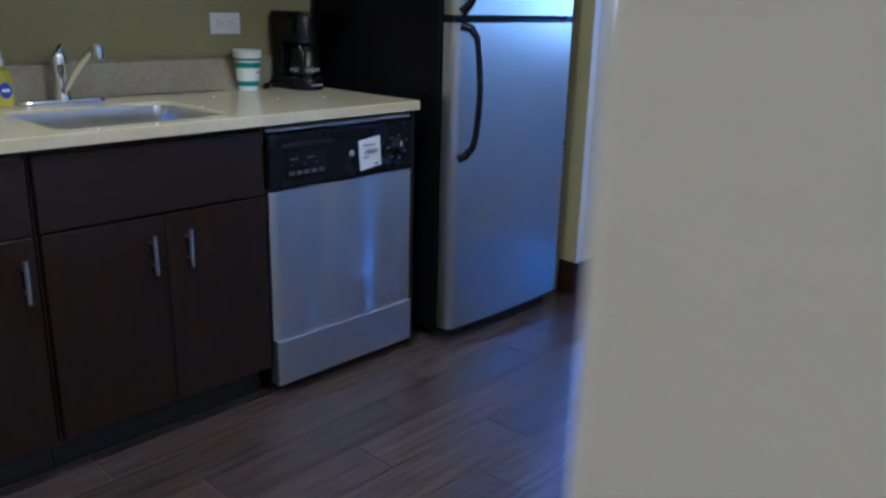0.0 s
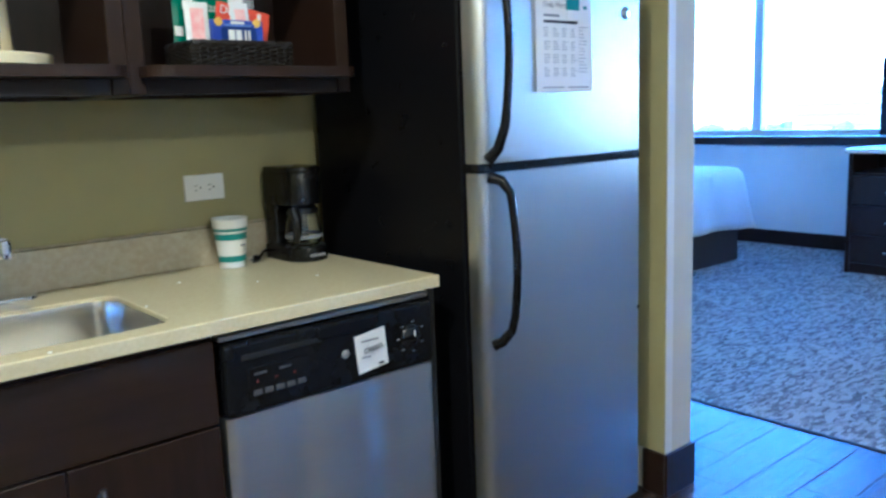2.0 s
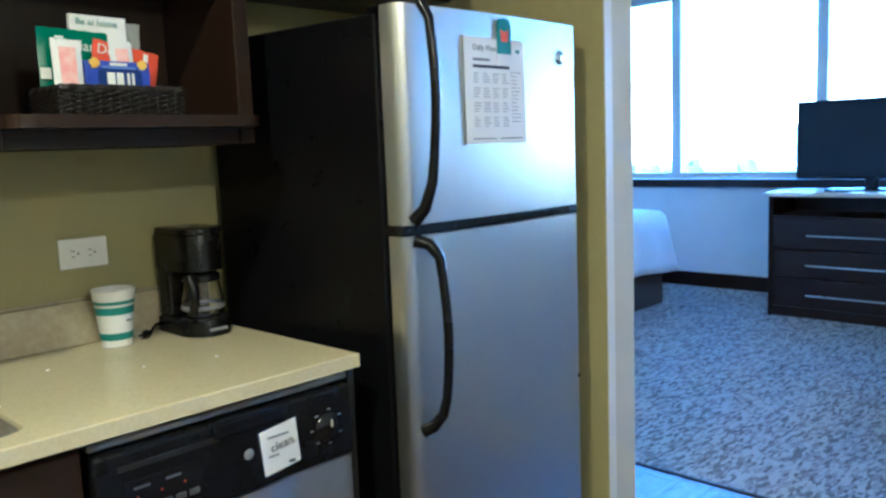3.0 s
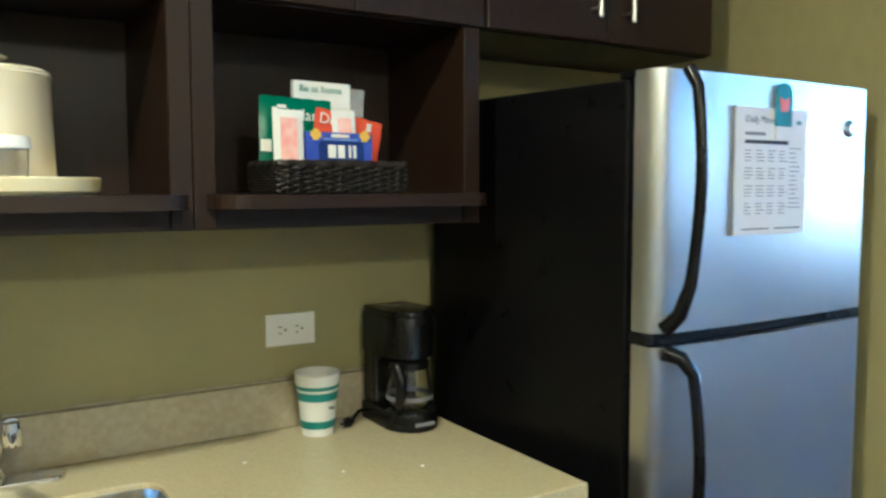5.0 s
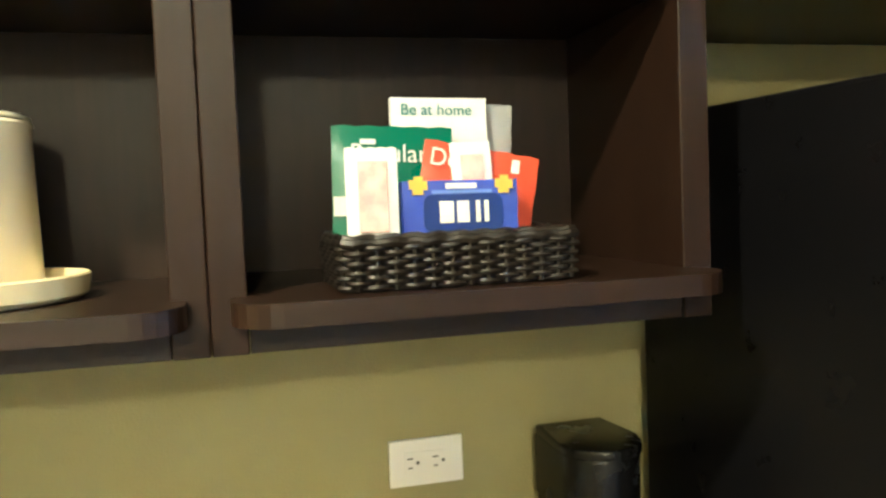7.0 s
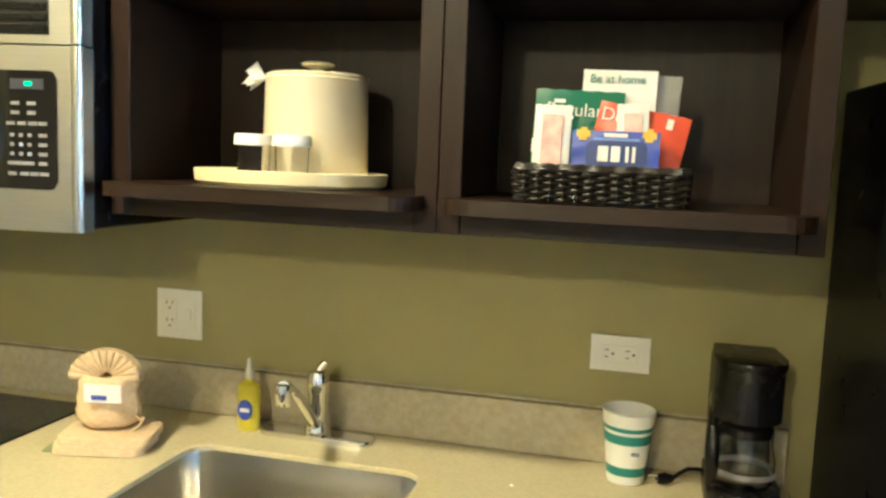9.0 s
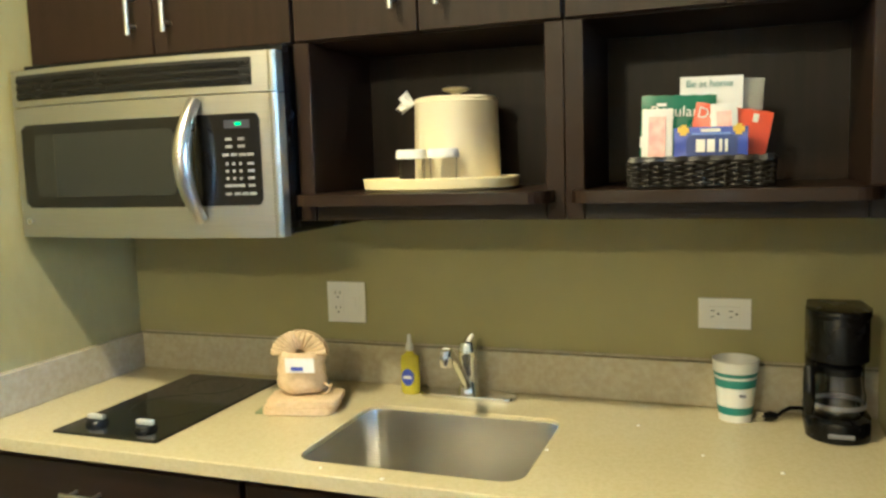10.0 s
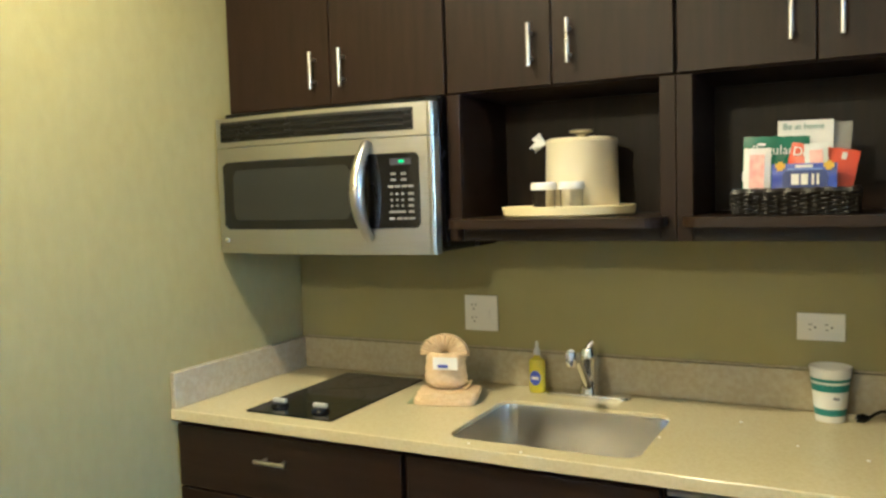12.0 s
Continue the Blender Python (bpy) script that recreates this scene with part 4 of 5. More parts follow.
part("bottle", lathe([(0, 0.0), (0.022, 0.0), (0.025, 0.004), (0.0255, 0.045), (0.0250, 0.060), (0.0255, 0.082), (0.0235, 0.097), (0.010, 0.105), (0.009, 0.112), (0, 0.112)], (0.915, -0.080, CZ + 0.0006), 28, 1.0, 0.72), SOAPFILL, soap, "", True)
part("cap", lathe([(0.0105, 0.112), (0.010, 0.126), (0.006, 0.132), (0.005, 0.150), (0.003, 0.153), (0, 0.153)], (0.915, -0.080, CZ + 0.0006), 20), WINFRAME, soap, "grey push-pull cap", True)
part("label", prism_front([(0.915 + 0.0165 * math.cos(radians(a)), CZ + 0.046 + 0.022 * math.sin(radians(a))) for a in range(0, 360, 20)], -0.0995, -0.0945), BLUEBOX, soap, "round blue label")
part("label_band", box(0.9045, 0.9255, -0.1002, -0.0994, CZ + 0.042, CZ + 0.050), PAPER, soap)

# a few sparkles of the quartz worktop, put in as small white beads
GLINT = material("glint_white", (0.88, 0.87, 0.82), 0.08, coat=0.5)
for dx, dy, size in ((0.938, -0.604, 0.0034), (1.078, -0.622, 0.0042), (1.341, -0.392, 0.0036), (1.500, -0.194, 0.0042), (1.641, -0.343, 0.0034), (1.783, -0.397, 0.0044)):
    drop = thing("glint_bead", (dx, dy, CZ), "tiny white bead standing in for a glint on the worktop", "speck", "specks on the worktop")
    part("bead", lathe([(0, 0.0), (size, 0.0), (size * 0.96, size * 0.22), (size * 0.7, size * 0.5), (size * 0.35, size * 0.64), (0, size * 0.68)], (dx, dy, CZ + 0.0004), 14), GLINT, drop, "", True)

# folded cloths with the towel bundle on them
# greenish reflection at the foot of the cloths, laid in as a thin coloured sheet
gc = thing("green_reflection", (0.700, -0.270, CZ), "muted green sheet standing in for a reflection under folded cloths", "card")
b = prism(outline_rect(-0.100, 0.092, -0.050, 0.050, 0.008, 3), 0, 0.0012)
bmesh.ops.transform(b, matrix=pose(0.700, -0.268, CZ + 0.0004, 0, 0, 12), verts=b.verts)
part("sheet", b, SAGE, gc)

cl = thing("folded_cloth", (0.708, -0.268, CZ), "folded beige terry cloths stacked on the worktop", "cloth")
for i, (dx, dy, rz) in enumerate(((0.0, 0.0, 14), (0.006, 0.006, 17))):
    b = prism(outline_rect(-0.088, 0.088, -0.062, 0.062, 0.026, 6), 0, 0.016, bevel=0.006)
    bmesh.ops.subdivide_edges(b, edges=[e for e in b.edges if e.calc_length() > 0.04], cuts=4)
    for v in b.verts:
        v.co.z += 0.003 * noise.noise(v.co * 22 + Vector((i * 3, 0, 0))) if v.co.z > 0.01 else 0
    bmesh.ops.transform(b, matrix=pose(0.708 + dx, -0.268 + dy, CZ + 0.002 + i * 0.0165, 0, 0, rz), verts=b.verts)
    part("cloth", b, TOWEL, cl, "", True)
bag = thing("towel_bundle", (0.700, -0.250, CZ + 0.035), "beige terry towels folded into a fan bundle", "towel")
BZ = CZ + 0.0362
pocket = lathe([(0, 0.0), (0.045, 0.0), (0.060, 0.010), (0.063, 0.030), (0.059, 0.042), (0.061, 0.056), (0.057, 0.068), (0.060, 0.082), (0.055, 0.098), (0.050, 0.102), (0.046, 0.094), (0, 0.090)], (0, 0, 0), 40, 1.0, 0.72)
for v in pocket.verts:
    v.co += 0.004 * noise.noise_vector(v.co * 30)
bmesh.ops.transform(pocket, matrix=pose(0.700, -0.250, BZ + 0.004, 0, 0, 12), verts=pocket.verts)
part("pocket", pocket, TOWEL, bag, "", True)
for k in range(13):
    a = radians(172 - 164 * k / 12)
    d = Vector((math.cos(a), 0, math.sin(a)))
    b = bmesh.new()
    secs = []
    for q in range(7):
        u = q / 6
        rad = 0.014 + 0.056 * u
        c = Vector((0, -0.004 - 0.010 * math.sin(u * 2.2), 0.098)) + Vector((d.x * rad * 1.0, 0, d.z * rad * 0.84))
        if c.z < 0.088:
            c.z = 0.088 + 0.2 * (c.z - 0.088)
        wide = 0.0022 + 0.0092 * u
        side = Vector((-d.z, 0, d.x)) * wide
        deep = Vector((0, 0.010 + 0.004 * u, 0))
        secs.append([b.verts.new(c + side * math.cos(radians(g)) + deep * math.sin(radians(g))) for g in range(0, 360, 36)])
    for p, q in zip(secs, secs[1:]):
        for g in range(10):
            b.faces.new((p[g], p[(g + 1) % 10], q[(g + 1) % 10], q[g]))
    b.faces.new(secs[0])
    b.faces.new(secs[-1])
    bmesh.ops.recalc_face_normals(b, faces=b.faces)
    bmesh.ops.transform(b, matrix=pose(0.700, -0.250, BZ, 0, 0, 12), verts=b.verts)
    part("pleat", b, TOWEL, bag, "", True)
b = box(-0.036, 0.036, -0.0012, 0.0, 0.062, 0.098, 0.0004)
bmesh.ops.transform(b, matrix=pose(0.700, -0.250, BZ, 0, 0, 12) @ pose(0.012, -0.049, 0, 4), verts=b.verts)
tag = part("paper_label", b, PAPER, bag, "white paper label with blue print")
b = box(-0.022, 0.008, -0.0030, -0.0018, 0.068, 0.077)
bmesh.ops.transform(b, matrix=pose(0.700, -0.250, BZ, 0, 0, 12) @ pose(0.012, -0.049, 0, 4), verts=b.verts)
part("print_mark", b, BLUEBOX, tag)
part("tie", tube([(0.752, -0.250, BZ + 0.030), (0.775, -0.258, BZ + 0.022), (0.786, -0.262, BZ + 0.030), (0.778, -0.266, BZ + 0.012), (0.765, -0.27, BZ + 0.004)], 0.0022, 8), TOWEL, bag, "", True)

# ---- on the open shelves ----
SZ = 1.3985
tray = thing("serving_tray", (1.068, -0.225, SZ), "cream oval plastic tray on the open shelf", "tray")
part("dish", lathe([(0, 0.0), (0.140, 0.0), (0.147, 0.006), (0.149, 0.026), (0.147, 0.028), (0.145, 0.026), (0.142, 0.010), (0, 0.008)], (1.068, -0.225, SZ), 56, 1.21, 1.0), TRAYMAT, tray, "", True)
IX, IY, IZ = 1.088, -0.160, SZ + 0.009
ice = thing("ice_bucket", (IX, IY, IZ), "ivory plastic ice bucket with knobbed lid and liner", "ice bucket")
part("bucket", lathe([(0, 0.0), (0.098, 0.0), (0.100, 0.004), (0.096, 0.184), (0.098, 0.187), (0.096, 0.191), (0, 0.191)], (IX, IY, IZ), 48), IVORY, ice, "", True)
lid = part("lid", lathe([(0, 0.192), (0.096, 0.192), (0.096, 0.195), (0.088, 0.199), (0.020, 0.203), (0, 0.203)], (IX, IY, IZ), 48), IVORY, ice, "", True)
part("knob", lathe([(0.010, 0.203), (0.011, 0.209), (0.030, 0.215), (0.032, 0.219), (0.026, 0.222), (0, 0.223)], (IX, IY, IZ), 32), IVORY, lid, "", True)
b = bmesh.new()
random.seed(3)
for i in range(14):
    a = radians(random.uniform(120, 235))
    t = radians(random.uniform(-25, 45))
    d = Vector((math.cos(a) * math.cos(t), 0.3 * math.sin(a), math.sin(t)))
    s = Vector((IX - 0.090, IY - 0.035, IZ + 0.187))
    e = s + d * random.uniform(0.025, 0.042)
    side = Vector((random.uniform(-1, 1), random.uniform(-1, 1), random.uniform(-1, 1))) * 0.010
    v = [b.verts.new(p) for p in (s, s + Vector((0.002, 0.002, 0)), e + side, e - side + Vector((0, 0.001, 0)))]
    b.faces.new((v[0], v[3], v[2]))
    b.faces.new((v[1], v[2], v[3]))
    b.faces.new((v[0], v[2], v[1]))
    b.faces.new((v[0], v[1], v[3]))
part("liner_tuft", b, PAPER, ice, "crumpled end of the plastic liner")


def tumbler(x, y, cover):
    g = thing("drinking_glass", (x, y, IZ), "small clear tumbler with white paper lid", "glass", "tumblers on the tray")
    part("tumbler", lathe([(0, 0.0), (0.026, 0.0), (0.028, 0.003), (0.0305, 0.078), (0.0290, 0.078), (0.0265, 0.008), (0, 0.007)], (x, y, IZ), 32), THIN, g, "", True)
    part("paper_lid", lathe([(0, 0.0815), (0.031, 0.0815), (0.0335, 0.078), (0.0345, 0.062), (0.0338, 0.062), (0.032, 0.077), (0, 0.0795)], (x, y, IZ), 40), PAPER, g, "white paper lid", True)


tumbler(1.025, -0.290, True)
tumbler(1.103, -0.300, True)

# wicker basket: stakes, weave strands and a rolled rim
BX0, BX1, BY0, BY1 = 1.503, 1.765, -0.390, -0.222
bas = thing("wicker_basket", ((BX0 + BX1) / 2, (BY0 + BY1) / 2, SZ), "black wicker basket holding coffee and snack packets", "basket")
part("bottom", box(BX0 + 0.012, BX1 - 0.012, BY0 + 0.012, BY1 - 0.012, SZ + 0.0005, SZ + 0.006), WICKER, bas)
loop = outline_rect(BX0 + 0.006, BX1 - 0.006, BY0 + 0.006, BY1 - 0.006, 0.012, 3)


def along(u):
    seg = [(Vector(p), Vector(q)) for p, q in zip(loop, loop[1:] + loop[:1])]
    total = sum((q - p).length for p, q in seg)
    d = (u % 1.0) * total
    for p, q in seg:
        k = (q - p).length
        if d <= k:
            t = (q - p).normalized()
            return p + t * d, Vector((t.y, -t.x))
        d -= k
    return seg[-1][1], Vector((1, 0))


STAKES = 40
for i in range(STAKES):
    p, nrm = along(i / STAKES)
    part("stake", tube([(p.x, p.y, SZ + 0.002), (p.x + nrm.x * 0.003, p.y + nrm.y * 0.003, SZ + 0.050)], 0.0030, 6), WICKER, bas)
for k in range(9):
    pts = []
    for i in range(STAKES * 4 + 1):
        p, nrm = along(i / (STAKES * 4))
        sway = 0.0048 * math.cos(math.pi * (i / 4 + k))
        out = 0.003 * k / 9
        pts.append((p.x + nrm.x * (sway + out), p.y + nrm.y * (sway + out), SZ + 0.0045 + k * 0.0050))
    part("strand", tube(pts, 0.0030, 6), WICKER, bas, "", True)
for dz, r, off in ((0.050, 0.0052, 0.003), (0.055, 0.0042, 0.001)):
    pts = []
    for i in range(97):
        p, nrm = along(i / 96)
        w = off + 0.0025 * math.sin(i * 1.3)
        pts.append((p.x + nrm.x * w, p.y + nrm.y * w, SZ + dz + 0.0012 * math.sin(i * 2.1)))
    part("rim", tube(pts, r, 8), WICKER, bas, "twisted rim", True)


def packet(name, x0, x1, z1, y, lean, mat, label, category, thick=0.010, tilt=0.0, z0=None, puff=True):
    """A pillow-shaped sachet standing in the basket."""
    z0 = SZ + 0.009 if z0 is None else z0
    t = thing(name, ((x0 + x1) / 2, y, z0), label, category)
    b = bmesh.new()
    n, m = 10, 12
    w, h = x1 - x0, z1 - z0
    grid = {}
    for s in (-1, 1):
        for i in range(n + 1):
            for j in range(m + 1):
                u, v = i / n, j / m
                edge = (math.sin(math.pi * u) * math.sin(math.pi * v)) ** 0.5 if puff else 1.0
                bulge = thick / 2 * edge + 0.0006
                co = Vector((-w / 2 + w * u, s * bulge, h * v))
                co.y += 0.0022 * noise.noise(Vector((u * 5 + x0 * 40, v * 6, 0)))
                if v in (0, 1) and puff:
                    co.z += 0.0015 * (i % 2)
                grid[s, i, j] = b.verts.new(co)
    for i in range(n):
        for j in range(m):
            b.faces.new((grid[-1, i, j], grid[-1, i + 1, j], grid[-1, i + 1, j + 1], grid[-1, i, j + 1]))
            b.faces.new((grid[1, i, j], grid[1, i, j + 1], grid[1, i + 1, j + 1], grid[1, i + 1, j]))
    for i in range(n):
        for j in (0, m):
            b.faces.new((grid[-1, i, j], grid[1, i, j], grid[1, i + 1, j], grid[-1, i + 1, j]))
    for j in range(m):
        for i in (0, n):
            b.faces.new((grid[-1, i, j], grid[-1, i, j + 1], grid[1, i, j + 1], grid[1, i, j]))
    bmesh.ops.recalc_face_normals(b, faces=b.faces)
    mtx = pose((x0 + x1) / 2, y, z0, -lean, tilt, 0)
    bmesh.ops.transform(b, matrix=mtx, verts=b.verts)
    part("wrapper", b, mat, t, "", True)
    return t, mtx


def stuck(parent, mtx, name, x0, x1, z0, z1, y, mat, label=""):
    b = box(x0, x1, y - 0.0006, y + 0.0006, z0, z1)
    bmesh.ops.transform(b, matrix=mtx, verts=b.verts)
    return part(name, b, mat, parent, label)


def lettered(parent, mtx, text, x, z, y, size, mat):
    at = mtx @ Vector((x, y, z))
    eul = mtx.to_euler()
    return words("lettering", text, mat, parent, at, size, 90 + math.degrees(eul.x), 0, "", math.degrees(eul.y))


# the tall white pack behind, then foil packs, sachets and a snack box in front
t, m = packet("brochure_pack", 1.588, 1.706, 1.612, -0.248, 2, PAPER, "white folded leaflet pack in the basket", "leaflet", 0.010, 1, puff=False)
lettered(t, m, "Be at home", -0.048, 0.184, -0.0072, 0.019, TEAL)
t, m = packet("film_bag", 1.684, 1.738, 1.605, -0.238, 2, CLEARFILM, "crumpled clear plastic bag in the basket", "bag", 0.012, 3)
t, m = packet("coffee_packet", 1.512, 1.655, 1.577, -0.270, 3, GREEN, "dark green foil coffee packet in the basket", "packet", 0.014, 2)
lettered(t, m, "Regular", -0.052, 0.128, -0.0095, 0.030, PAPER)
stuck(t, m, "label_foot", -0.071, -0.050, 0.066, 0.088, -0.007, PAPER)
stuck(t, m, "swoosh", -0.040, -0.022, 0.148, 0.154, -0.0085, PAPER)
t, m = packet("coffee_packet", 1.596, 1.739, 1.550, -0.284, 3, ORANGE, "orange foil decaf coffee packet in the basket", "packet", 0.012, 11)
lettered(t, m, "De", -0.066, 0.114, -0.0085, 0.029, PAPER)
stuck(t, m, "label_corner", 0.036, 0.046, 0.120, 0.136, -0.005, PAPER)
for x0, x1, z1, y, tl in ((1.522, 1.580, 1.550, -0.322, 1), (1.655, 1.704, 1.556, -0.299, -2)):
    t, m = packet("condiment_sachet", x0, x1, z1, y, 5, PAPER, "white sachet with pink panel in the basket", "sachet", 0.007, tl)
    w = (x1 - x0) / 2
    stuck(t, m, "pink_panel", -w * 0.55, w * 0.55, 0.05 if x0 < 1.6 else 0.075, z1 - SZ - 0.024, -0.0050, PINK, "pink printed panel")
t, m = packet("snack_box", 1.584, 1.718, 1.511, -0.318, 3, BLUEBOX, "flat blue snack box with yellow motifs", "box", 0.014, 0.5, puff=False)
b = prism_front(outline_rect(-0.044, 0.048, 0.046, 0.088, 0.010, 4), -0.0100, -0.0088)
bmesh.ops.transform(b, matrix=m, verts=b.verts)
part("title_panel", b, NAVY, t, "navy title panel")
stuck(t, m, "pale_band", -0.034, 0.036, 0.0885, 0.0925, -0.0094, BLUEBAND, "paler blue band")
for i, (a, b2) in enumerate(((-0.026, -0.010), (-0.006, 0.008), (0.016, 0.021), (0.026, 0.031))):
    stuck(t, m, "logo_bar", a, b2, 0.056, 0.080, -0.0108, PAPER)
stuck(t, m, "small_bar", -0.018, 0.018, 0.094, 0.100, -0.0097, PAPER)
for cx in (-0.050, 0.050):
    for dx, dz, s in ((0, 0, 0.006), (0.006, 0.004, 0.005), (-0.005, 0.005, 0.005), (0.001, 0.009, 0.005)):
        stuck(t, m, "popcorn_motif", cx + dx - s, cx + dx + s, 0.094 + dz - s, 0.094 + dz + s, -0.0096 - 0.0003 * (dz > 0.004), YELLOW)

# ---- bedroom ----
DRX0, DRX1, DRY0, DRY1, DRH = 6.730, 7.20, -1.30, 0.375, 0.905
dr = thing("dresser", (6.96, -0.46, 0), "dark brown dresser with pale top and bar pulls", "dresser")
part("side_panel", box(DRX0, DRX1, DRY1 - 0.03, DRY1, 0, DRH - 0.03, 0.002), ESPRESSO, dr)
part("side_panel", box(DRX0, DRX1, DRY0, DRY0 + 0.03, 0, DRH - 0.03, 0.002), ESPRESSO, dr)
part("back_panel", box(DRX1 - 0.02, DRX1, DRY0 + 0.03, DRY1 - 0.03, 0.0, DRH - 0.03), ESPRESSO, dr)
part("plinth", box(DRX0 + 0.02, DRX0 + 0.04, DRY0 + 0.03, DRY1 - 0.03, 0.0, 0.075), ESPRESSO_H, dr)
part("shelf_board", box(DRX0 + 0.005, DRX1 - 0.02, DRY0 + 0.03, DRY1 - 0.03, 0.715, 0.735), ESPRESSO_H, dr)
part("top", box(DRX0 - 0.03, DRX1 + 0.01, DRY0 - 0.02, DRY1 + 0.02, DRH - 0.03, DRH, 0.003), DRESSER_TOP, dr, "pale stone top")
for i, z in enumerate((0.080, 0.293, 0.506)):
    for a, b2 in ((DRY1 - 0.033, -0.462), (-0.466, DRY0 + 0.033)):
        w = part("drawer_front", box(DRX0 + 0.002, DRX0 + 0.022, b2, a, z, z + 0.205, 0.002), ESPRESSO_H, dr)
        mid = (a + b2) / 2 if a < 0 else -0.20
        half = 0.30
        pull = part("pull", tube([(DRX0 - 0.026, mid - half, z + 0.095), (DRX0 - 0.026, mid + half, z + 0.095)], 0.006, 10), NICKEL, w, "long satin metal pull", True)
        for s in (-0.22, 0.22):
            part("post", tube([(DRX0 - 0.026, mid + s, z + 0.095), (DRX0 + 0.002, mid + s, z + 0.095)], 0.004, 8), NICKEL, pull)

tv = thing("television", (7.0, -0.23, DRH), "black flat screen television on the dresser", "television")
part("case", box(7.00, 7.05, -0.74, 0.285, 0.985, 1.545, 0.008, 2), BLACK, tv)
part("screen", box(6.9970, 7.0005, -0.725, 0.270, 1.005, 1.532), SCREEN, tv, "dark glossy screen")
part("neck", box(7.01, 7.04, -0.27, -0.18, DRH + 0.012, 0.99, 0.003), BLACK, tv)
part("stand_base", prism(outline_rect(6.90, 7.12, -0.52, 0.06, 0.05, 5), DRH + 0.0005, DRH + 0.012, bevel=0.003), BLACK, tv)
rem = thing("remote_control", (6.80, -0.06, DRH), "slim black remote control on the dresser", "remote")
part("shell", box(6.80, 6.845, -0.15, 0.02, DRH + 0.0005, DRH + 0.016, 0.004, 2), BLACK, rem)

# bed, foot end towards the room
bed = thing("bed", (5.9, 2.2, 0), "made bed with white cover and dark grey base", "bed")
part("base", box(4.95, 6.74, 1.225, 3.35, 0.0, 0.36, 0.01, 2), BED_BASE, bed, "dark grey upholstered base")
part("mattress", box(4.93, 6.735, 1.205, 3.37, 0.36, 0.66, 0.05, 4), CLOTH_WHITE, bed, "", True)


def bed_cover():
    """A cover over the mattress whose edge falls in loose folds, longer at the corner."""
    b = bmesh.new()
    ring = outline_rect(4.91, 6.755, 1.185, 3.40, 0.07, 8)
    dense = []
    for (ax, ay), (bx, by) in zip(ring, ring[1:] + ring[:1]):
        k = max(1, int(math.hypot(bx - ax, by - ay) / 0.05))
        dense += [(ax + (bx - ax) * i / k, ay + (by - ay) * i / k) for i in range(k)]
    levels = []
    cxm, cym = 5.85, 2.29
    for lv, (grow, z) in enumerate(((-0.30, 0.755), (-0.12, 0.752), (-0.04, 0.742), (0.0, 0.705), (0.012, 0.60), (0.025, 0.48), (0.045, 0.36), (0.06, 0.30))):
        row = []
        for i, (x, y) in enumerate(dense):
            d = Vector((x - cxm, y - cym))
            d = Vector((d.x / 0.93, d.y / 1.1)).normalized()
            corner = min(1, math.hypot(x - 6.755, y - 1.185) / 0.5)
            f = 0.016 * math.sin(i * 0.8) * max(0, lv - 3) / 4 + (1 - corner) * 0.045 * max(0, lv - 3) / 4
            drop = (1 - corner) * -0.04 * max(0, lv - 4) / 3
            row.append(b.verts.new((x + d.x * (grow + f), y + d.y * (grow + f), z + drop + 0.006 * noise.noise(Vector((x * 7, y * 7, lv))))))
        levels.append(row)
    n = len(dense)
    b.faces.new(levels[0])
    for p, q in zip(levels, levels[1:]):
        for i in range(n):
            b.faces.new((p[i], p[(i + 1) % n], q[(i + 1) % n], q[i]))
    bmesh.ops.recalc_face_normals(b, faces=b.faces)
    return b


cov = part("cover", bed_cover(), CLOTH_WHITE, bed, "white cover hanging in loose folds", True)
sol = cov.modifiers.new("thick", "SOLIDIFY")
sol.thickness, sol.offset = 0.008, 1

ot = thing("ottoman", (5.45, -1.2, 0), "tan leather ottoman with a lid cushion", "ottoman")
part("base", box(5.12, 5.75, -1.62, -0.90, 0.012, 0.29, 0.02, 3), LEATHER, ot, "", True)
part("cushion", box(5.105, 5.765, -1.635, -0.885, 0.292, 0.445, 0.035, 4), LEATHER, ot, "", True)
for x, y in ((5.17, -0.95), (5.70, -0.95), (5.17, -1.57), (5.70, -1.57)):
    part("foot", box(x - 0.02, x + 0.02, y - 0.02, y + 0.02, 0.004, 0.012), BLACK, ot)
ob = thing("folded_garment", (5.45, -1.2, 0.445), "dark folded throw lying on the ottoman", "throw")
part("cloth", box(5.25, 5.62, -1.50, -1.00, 0.4455, 0.485, 0.014, 3), BED_BASE, ob, "", True)

# waste bin, wheeled table
bn = thing("waste_bin", (3.36, -1.68, 0), "cream plastic waste bin with white liner", "waste bin")
part("bin", lathe([(0, 0.004), (0.098, 0.0), (0.104, 0.006), (0.128, 0.36), (0.132, 0.37), (0.126, 0.37), (0.100, 0.012), (0, 0.010)], (3.365, -1.680, 0.001), 36), CANBIN, bn, "", True)
part("liner", lathe([(0.131, 0.30), (0.1345, 0.335), (0.1355, 0.374), (0.130, 0.379), (0.123, 0.372), (0.110, 0.20), (0.1085, 0.20), (0.1215, 0.372), (0.130, 0.381), (0.1375, 0.375), (0.136, 0.333)], (3.365, -1.680, 0.001), 36), OUTLET, bn, "white plastic bag folded over the rim", True)
tb = thing("rolling_table", (3.35, -2.0, 0), "small dark rolling table with pale top", "table")
part("tabletop", box(3.02, 3.72, -2.42, -1.665, 0.705, 0.735, 0.004, 2), DRESSER_TOP, tb, "pale laminate top")
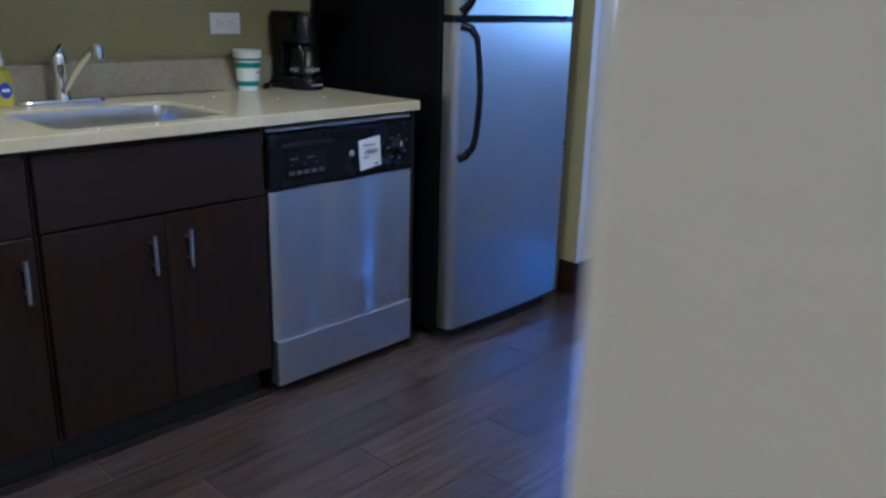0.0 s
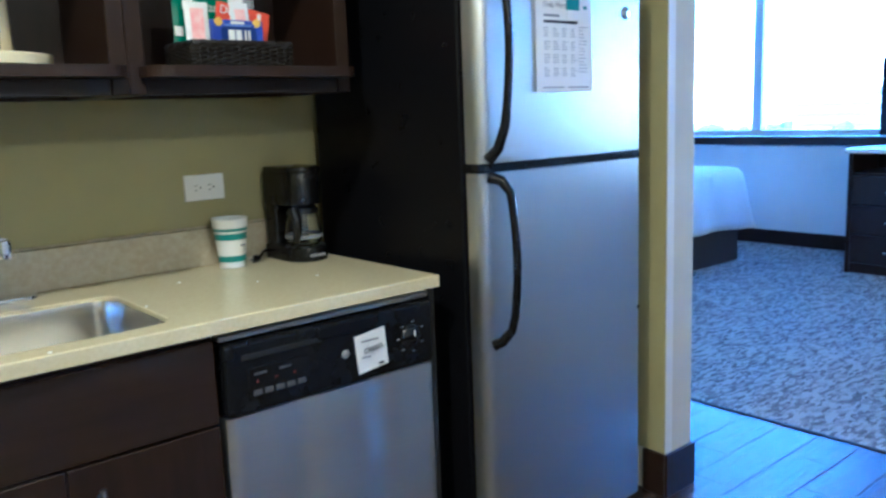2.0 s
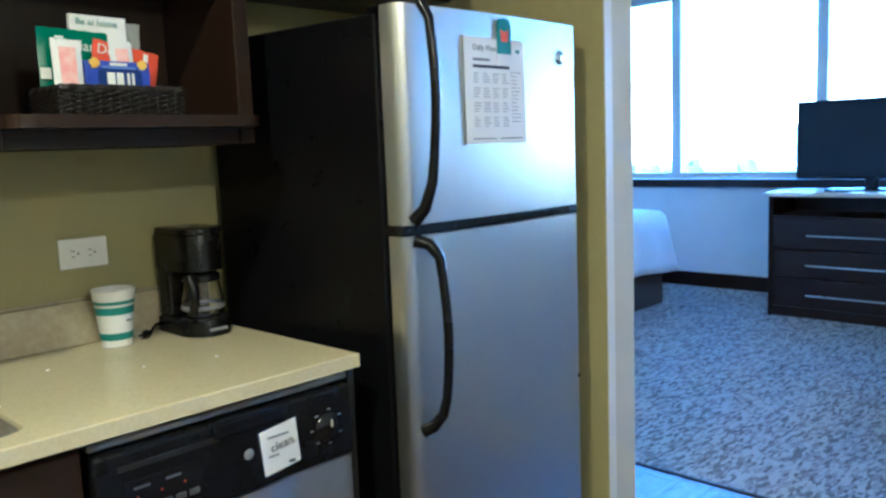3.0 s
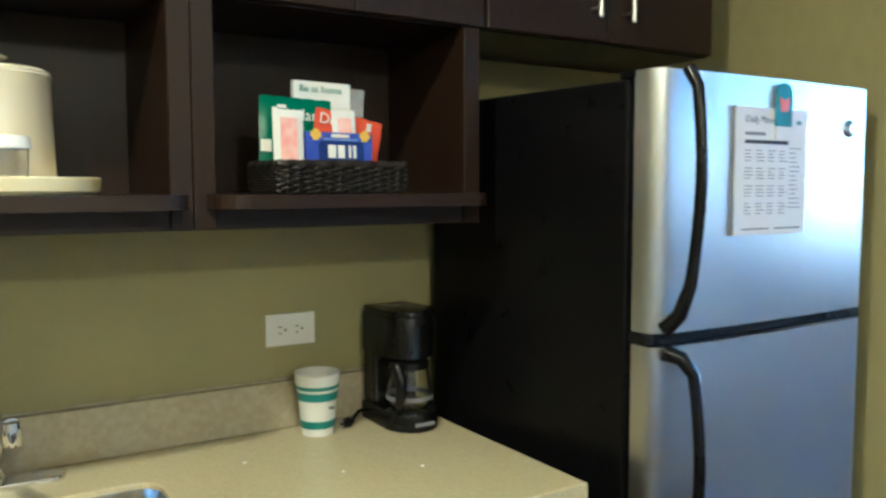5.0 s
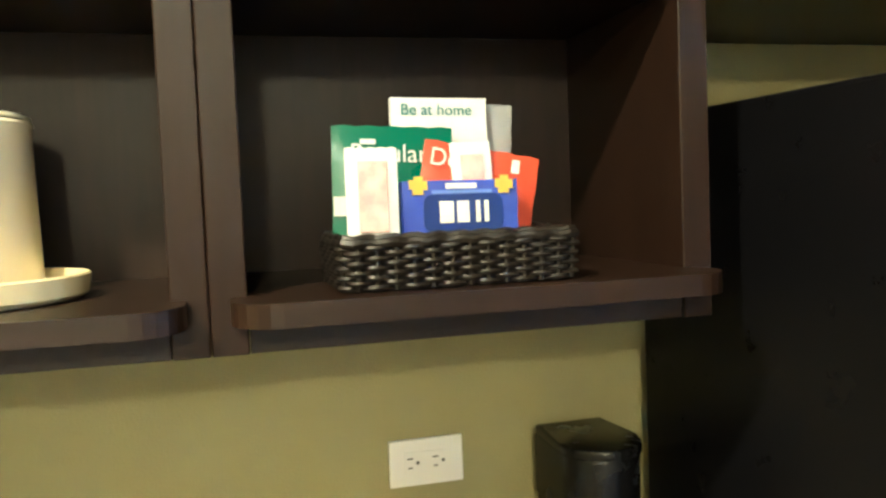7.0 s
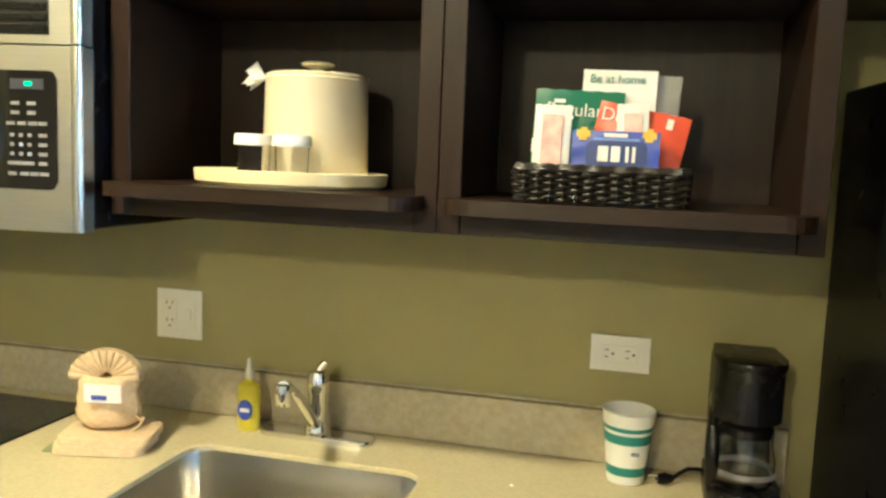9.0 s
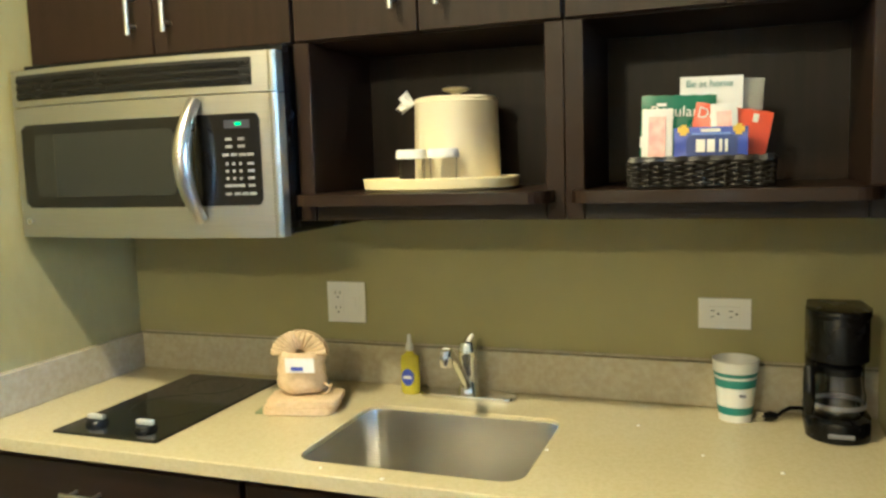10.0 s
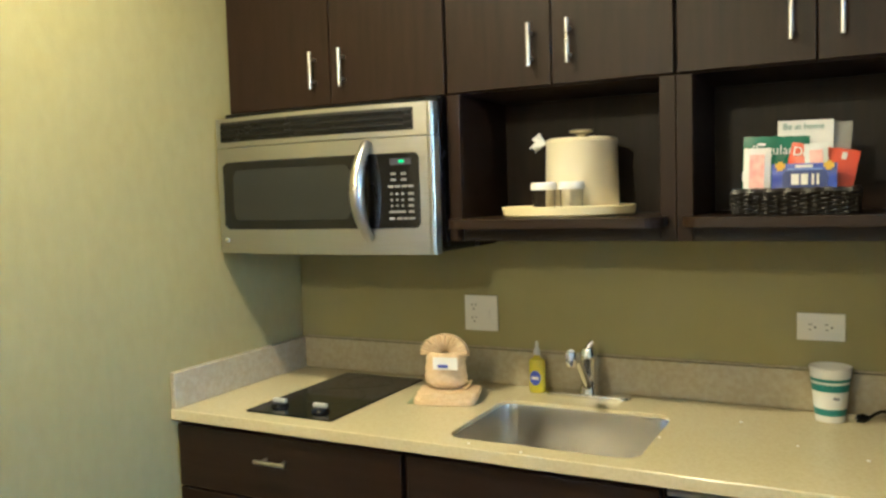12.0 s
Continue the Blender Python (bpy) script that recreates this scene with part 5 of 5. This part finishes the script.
for x, y in ((3.12, -1.72), (3.12, -2.36)):
    leg = part("leg", tube([(x - 0.015, y, 0.070), (x + 0.03, y, 0.705)], 0.017, 12), BLACK, tb, "black metal leg", True)
part("cross_bar", tube([(3.15, -2.36, 0.66), (3.15, -1.72, 0.66)], 0.014, 10), BLACK, tb, "", True)
for y in (-1.72, -2.36):
    ft = part("foot_bar", tube([(2.86, y - 0.04, 0.078), (3.10, y, 0.078), (3.52, y, 0.078)], 0.014, 10), BLACK, tb, "", True)
    for x in (2.87, 3.09, 3.50):
        b = lathe([(0, -0.011), (0.022, -0.011), (0.027, -0.005), (0.027, 0.005), (0.022, 0.011), (0, 0.011)], (0, 0, 0), 20)
        bmesh.ops.transform(b, matrix=pose(x, y - (0.04 if x < 3 else 0), 0.0275, 90), verts=b.verts)
        part("castor", b, RUBBER, ft, "black castor wheel", True)
        part("fork", box(x - 0.010, x + 0.010, y - 0.016 - (0.04 if x < 3 else 0), y + 0.016 - (0.04 if x < 3 else 0), 0.050, 0.070, 0.002), BLACK, ft)

# white power cord in a loop by the wall end
cb = thing("power_cord", (3.02, -0.60, 0), "white power cord looped by the wall corner", "cable")
part("lead", tube([(3.014, -0.45, 0.42)] + arc(lambda u: (3.03 + 0.075 * math.sin(math.pi * u), -0.50 - 0.10 * math.sin(math.pi * u), 0.42 - 0.30 * u), 10) + [(3.03, -0.47, 0.012), (3.05, -0.30, 0.006)], 0.005, 8), OUTLET, cb, "", True)

# ---- floor tiles ----
TW, TL, GAP = 0.152, 0.610, 0.004
tile_meshes = {}


def tile_mesh(l, w):
    key = (round(l, 3), round(w, 3))
    if key not in tile_meshes:
        b = box(-l / 2, l / 2, -w / 2, w / 2, -0.010, 0.0, 0.0)
        bmesh.ops.bevel(b, geom=[e for e in b.edges if all(v.co.z > -0.001 for v in e.verts)], offset=0.0015, segments=1, affect="EDGES", profile=0.5)
        me = bpy.data.meshes.new("tile")
        b.to_mesh(me)
        b.free()
        me.materials.append(TILE)
        tile_meshes[key] = me
    return tile_meshes[key]


rest = bmesh.new()
random.seed(11)
row = 0
y = -0.545
while y > -4.55:
    x = -2.2 - (row * 0.37 % 1) * TL
    while x < 3.68:
        a, b2 = max(x, -2.2), min(x + TL - GAP, 3.680)
        if b2 - a > 0.02:
            cx, cy = (a + b2) / 2, y - TW / 2
            if b2 > 0.2 and cy > -3.4:
                o = new("tile", tile_mesh(b2 - a, TW - GAP))
                o.location = Vector((cx, cy, 0.0)) - PLACE[floor]
                o.parent = floor
            else:
                box(a, b2, cy - (TW - GAP) / 2, cy + (TW - GAP) / 2, -0.010, 0.0, bm=rest)
        x += TL
    y -= TW
    row += 1
y = -0.545
row = 0
while y < 4.1:
    x = 3.012 - (row * 0.41 % 1) * TL
    while x < 3.68:
        a, b2 = max(x, 3.012), min(x + TL - GAP, 3.680)
        if b2 - a > 0.02:
            box(a, b2, y + GAP, y + TW, -0.010, 0.0, bm=rest)
        x += TL
    y += TW
    row += 1
tagged(part("tiles_beyond", rest, TILE, floor), kind="stuff")
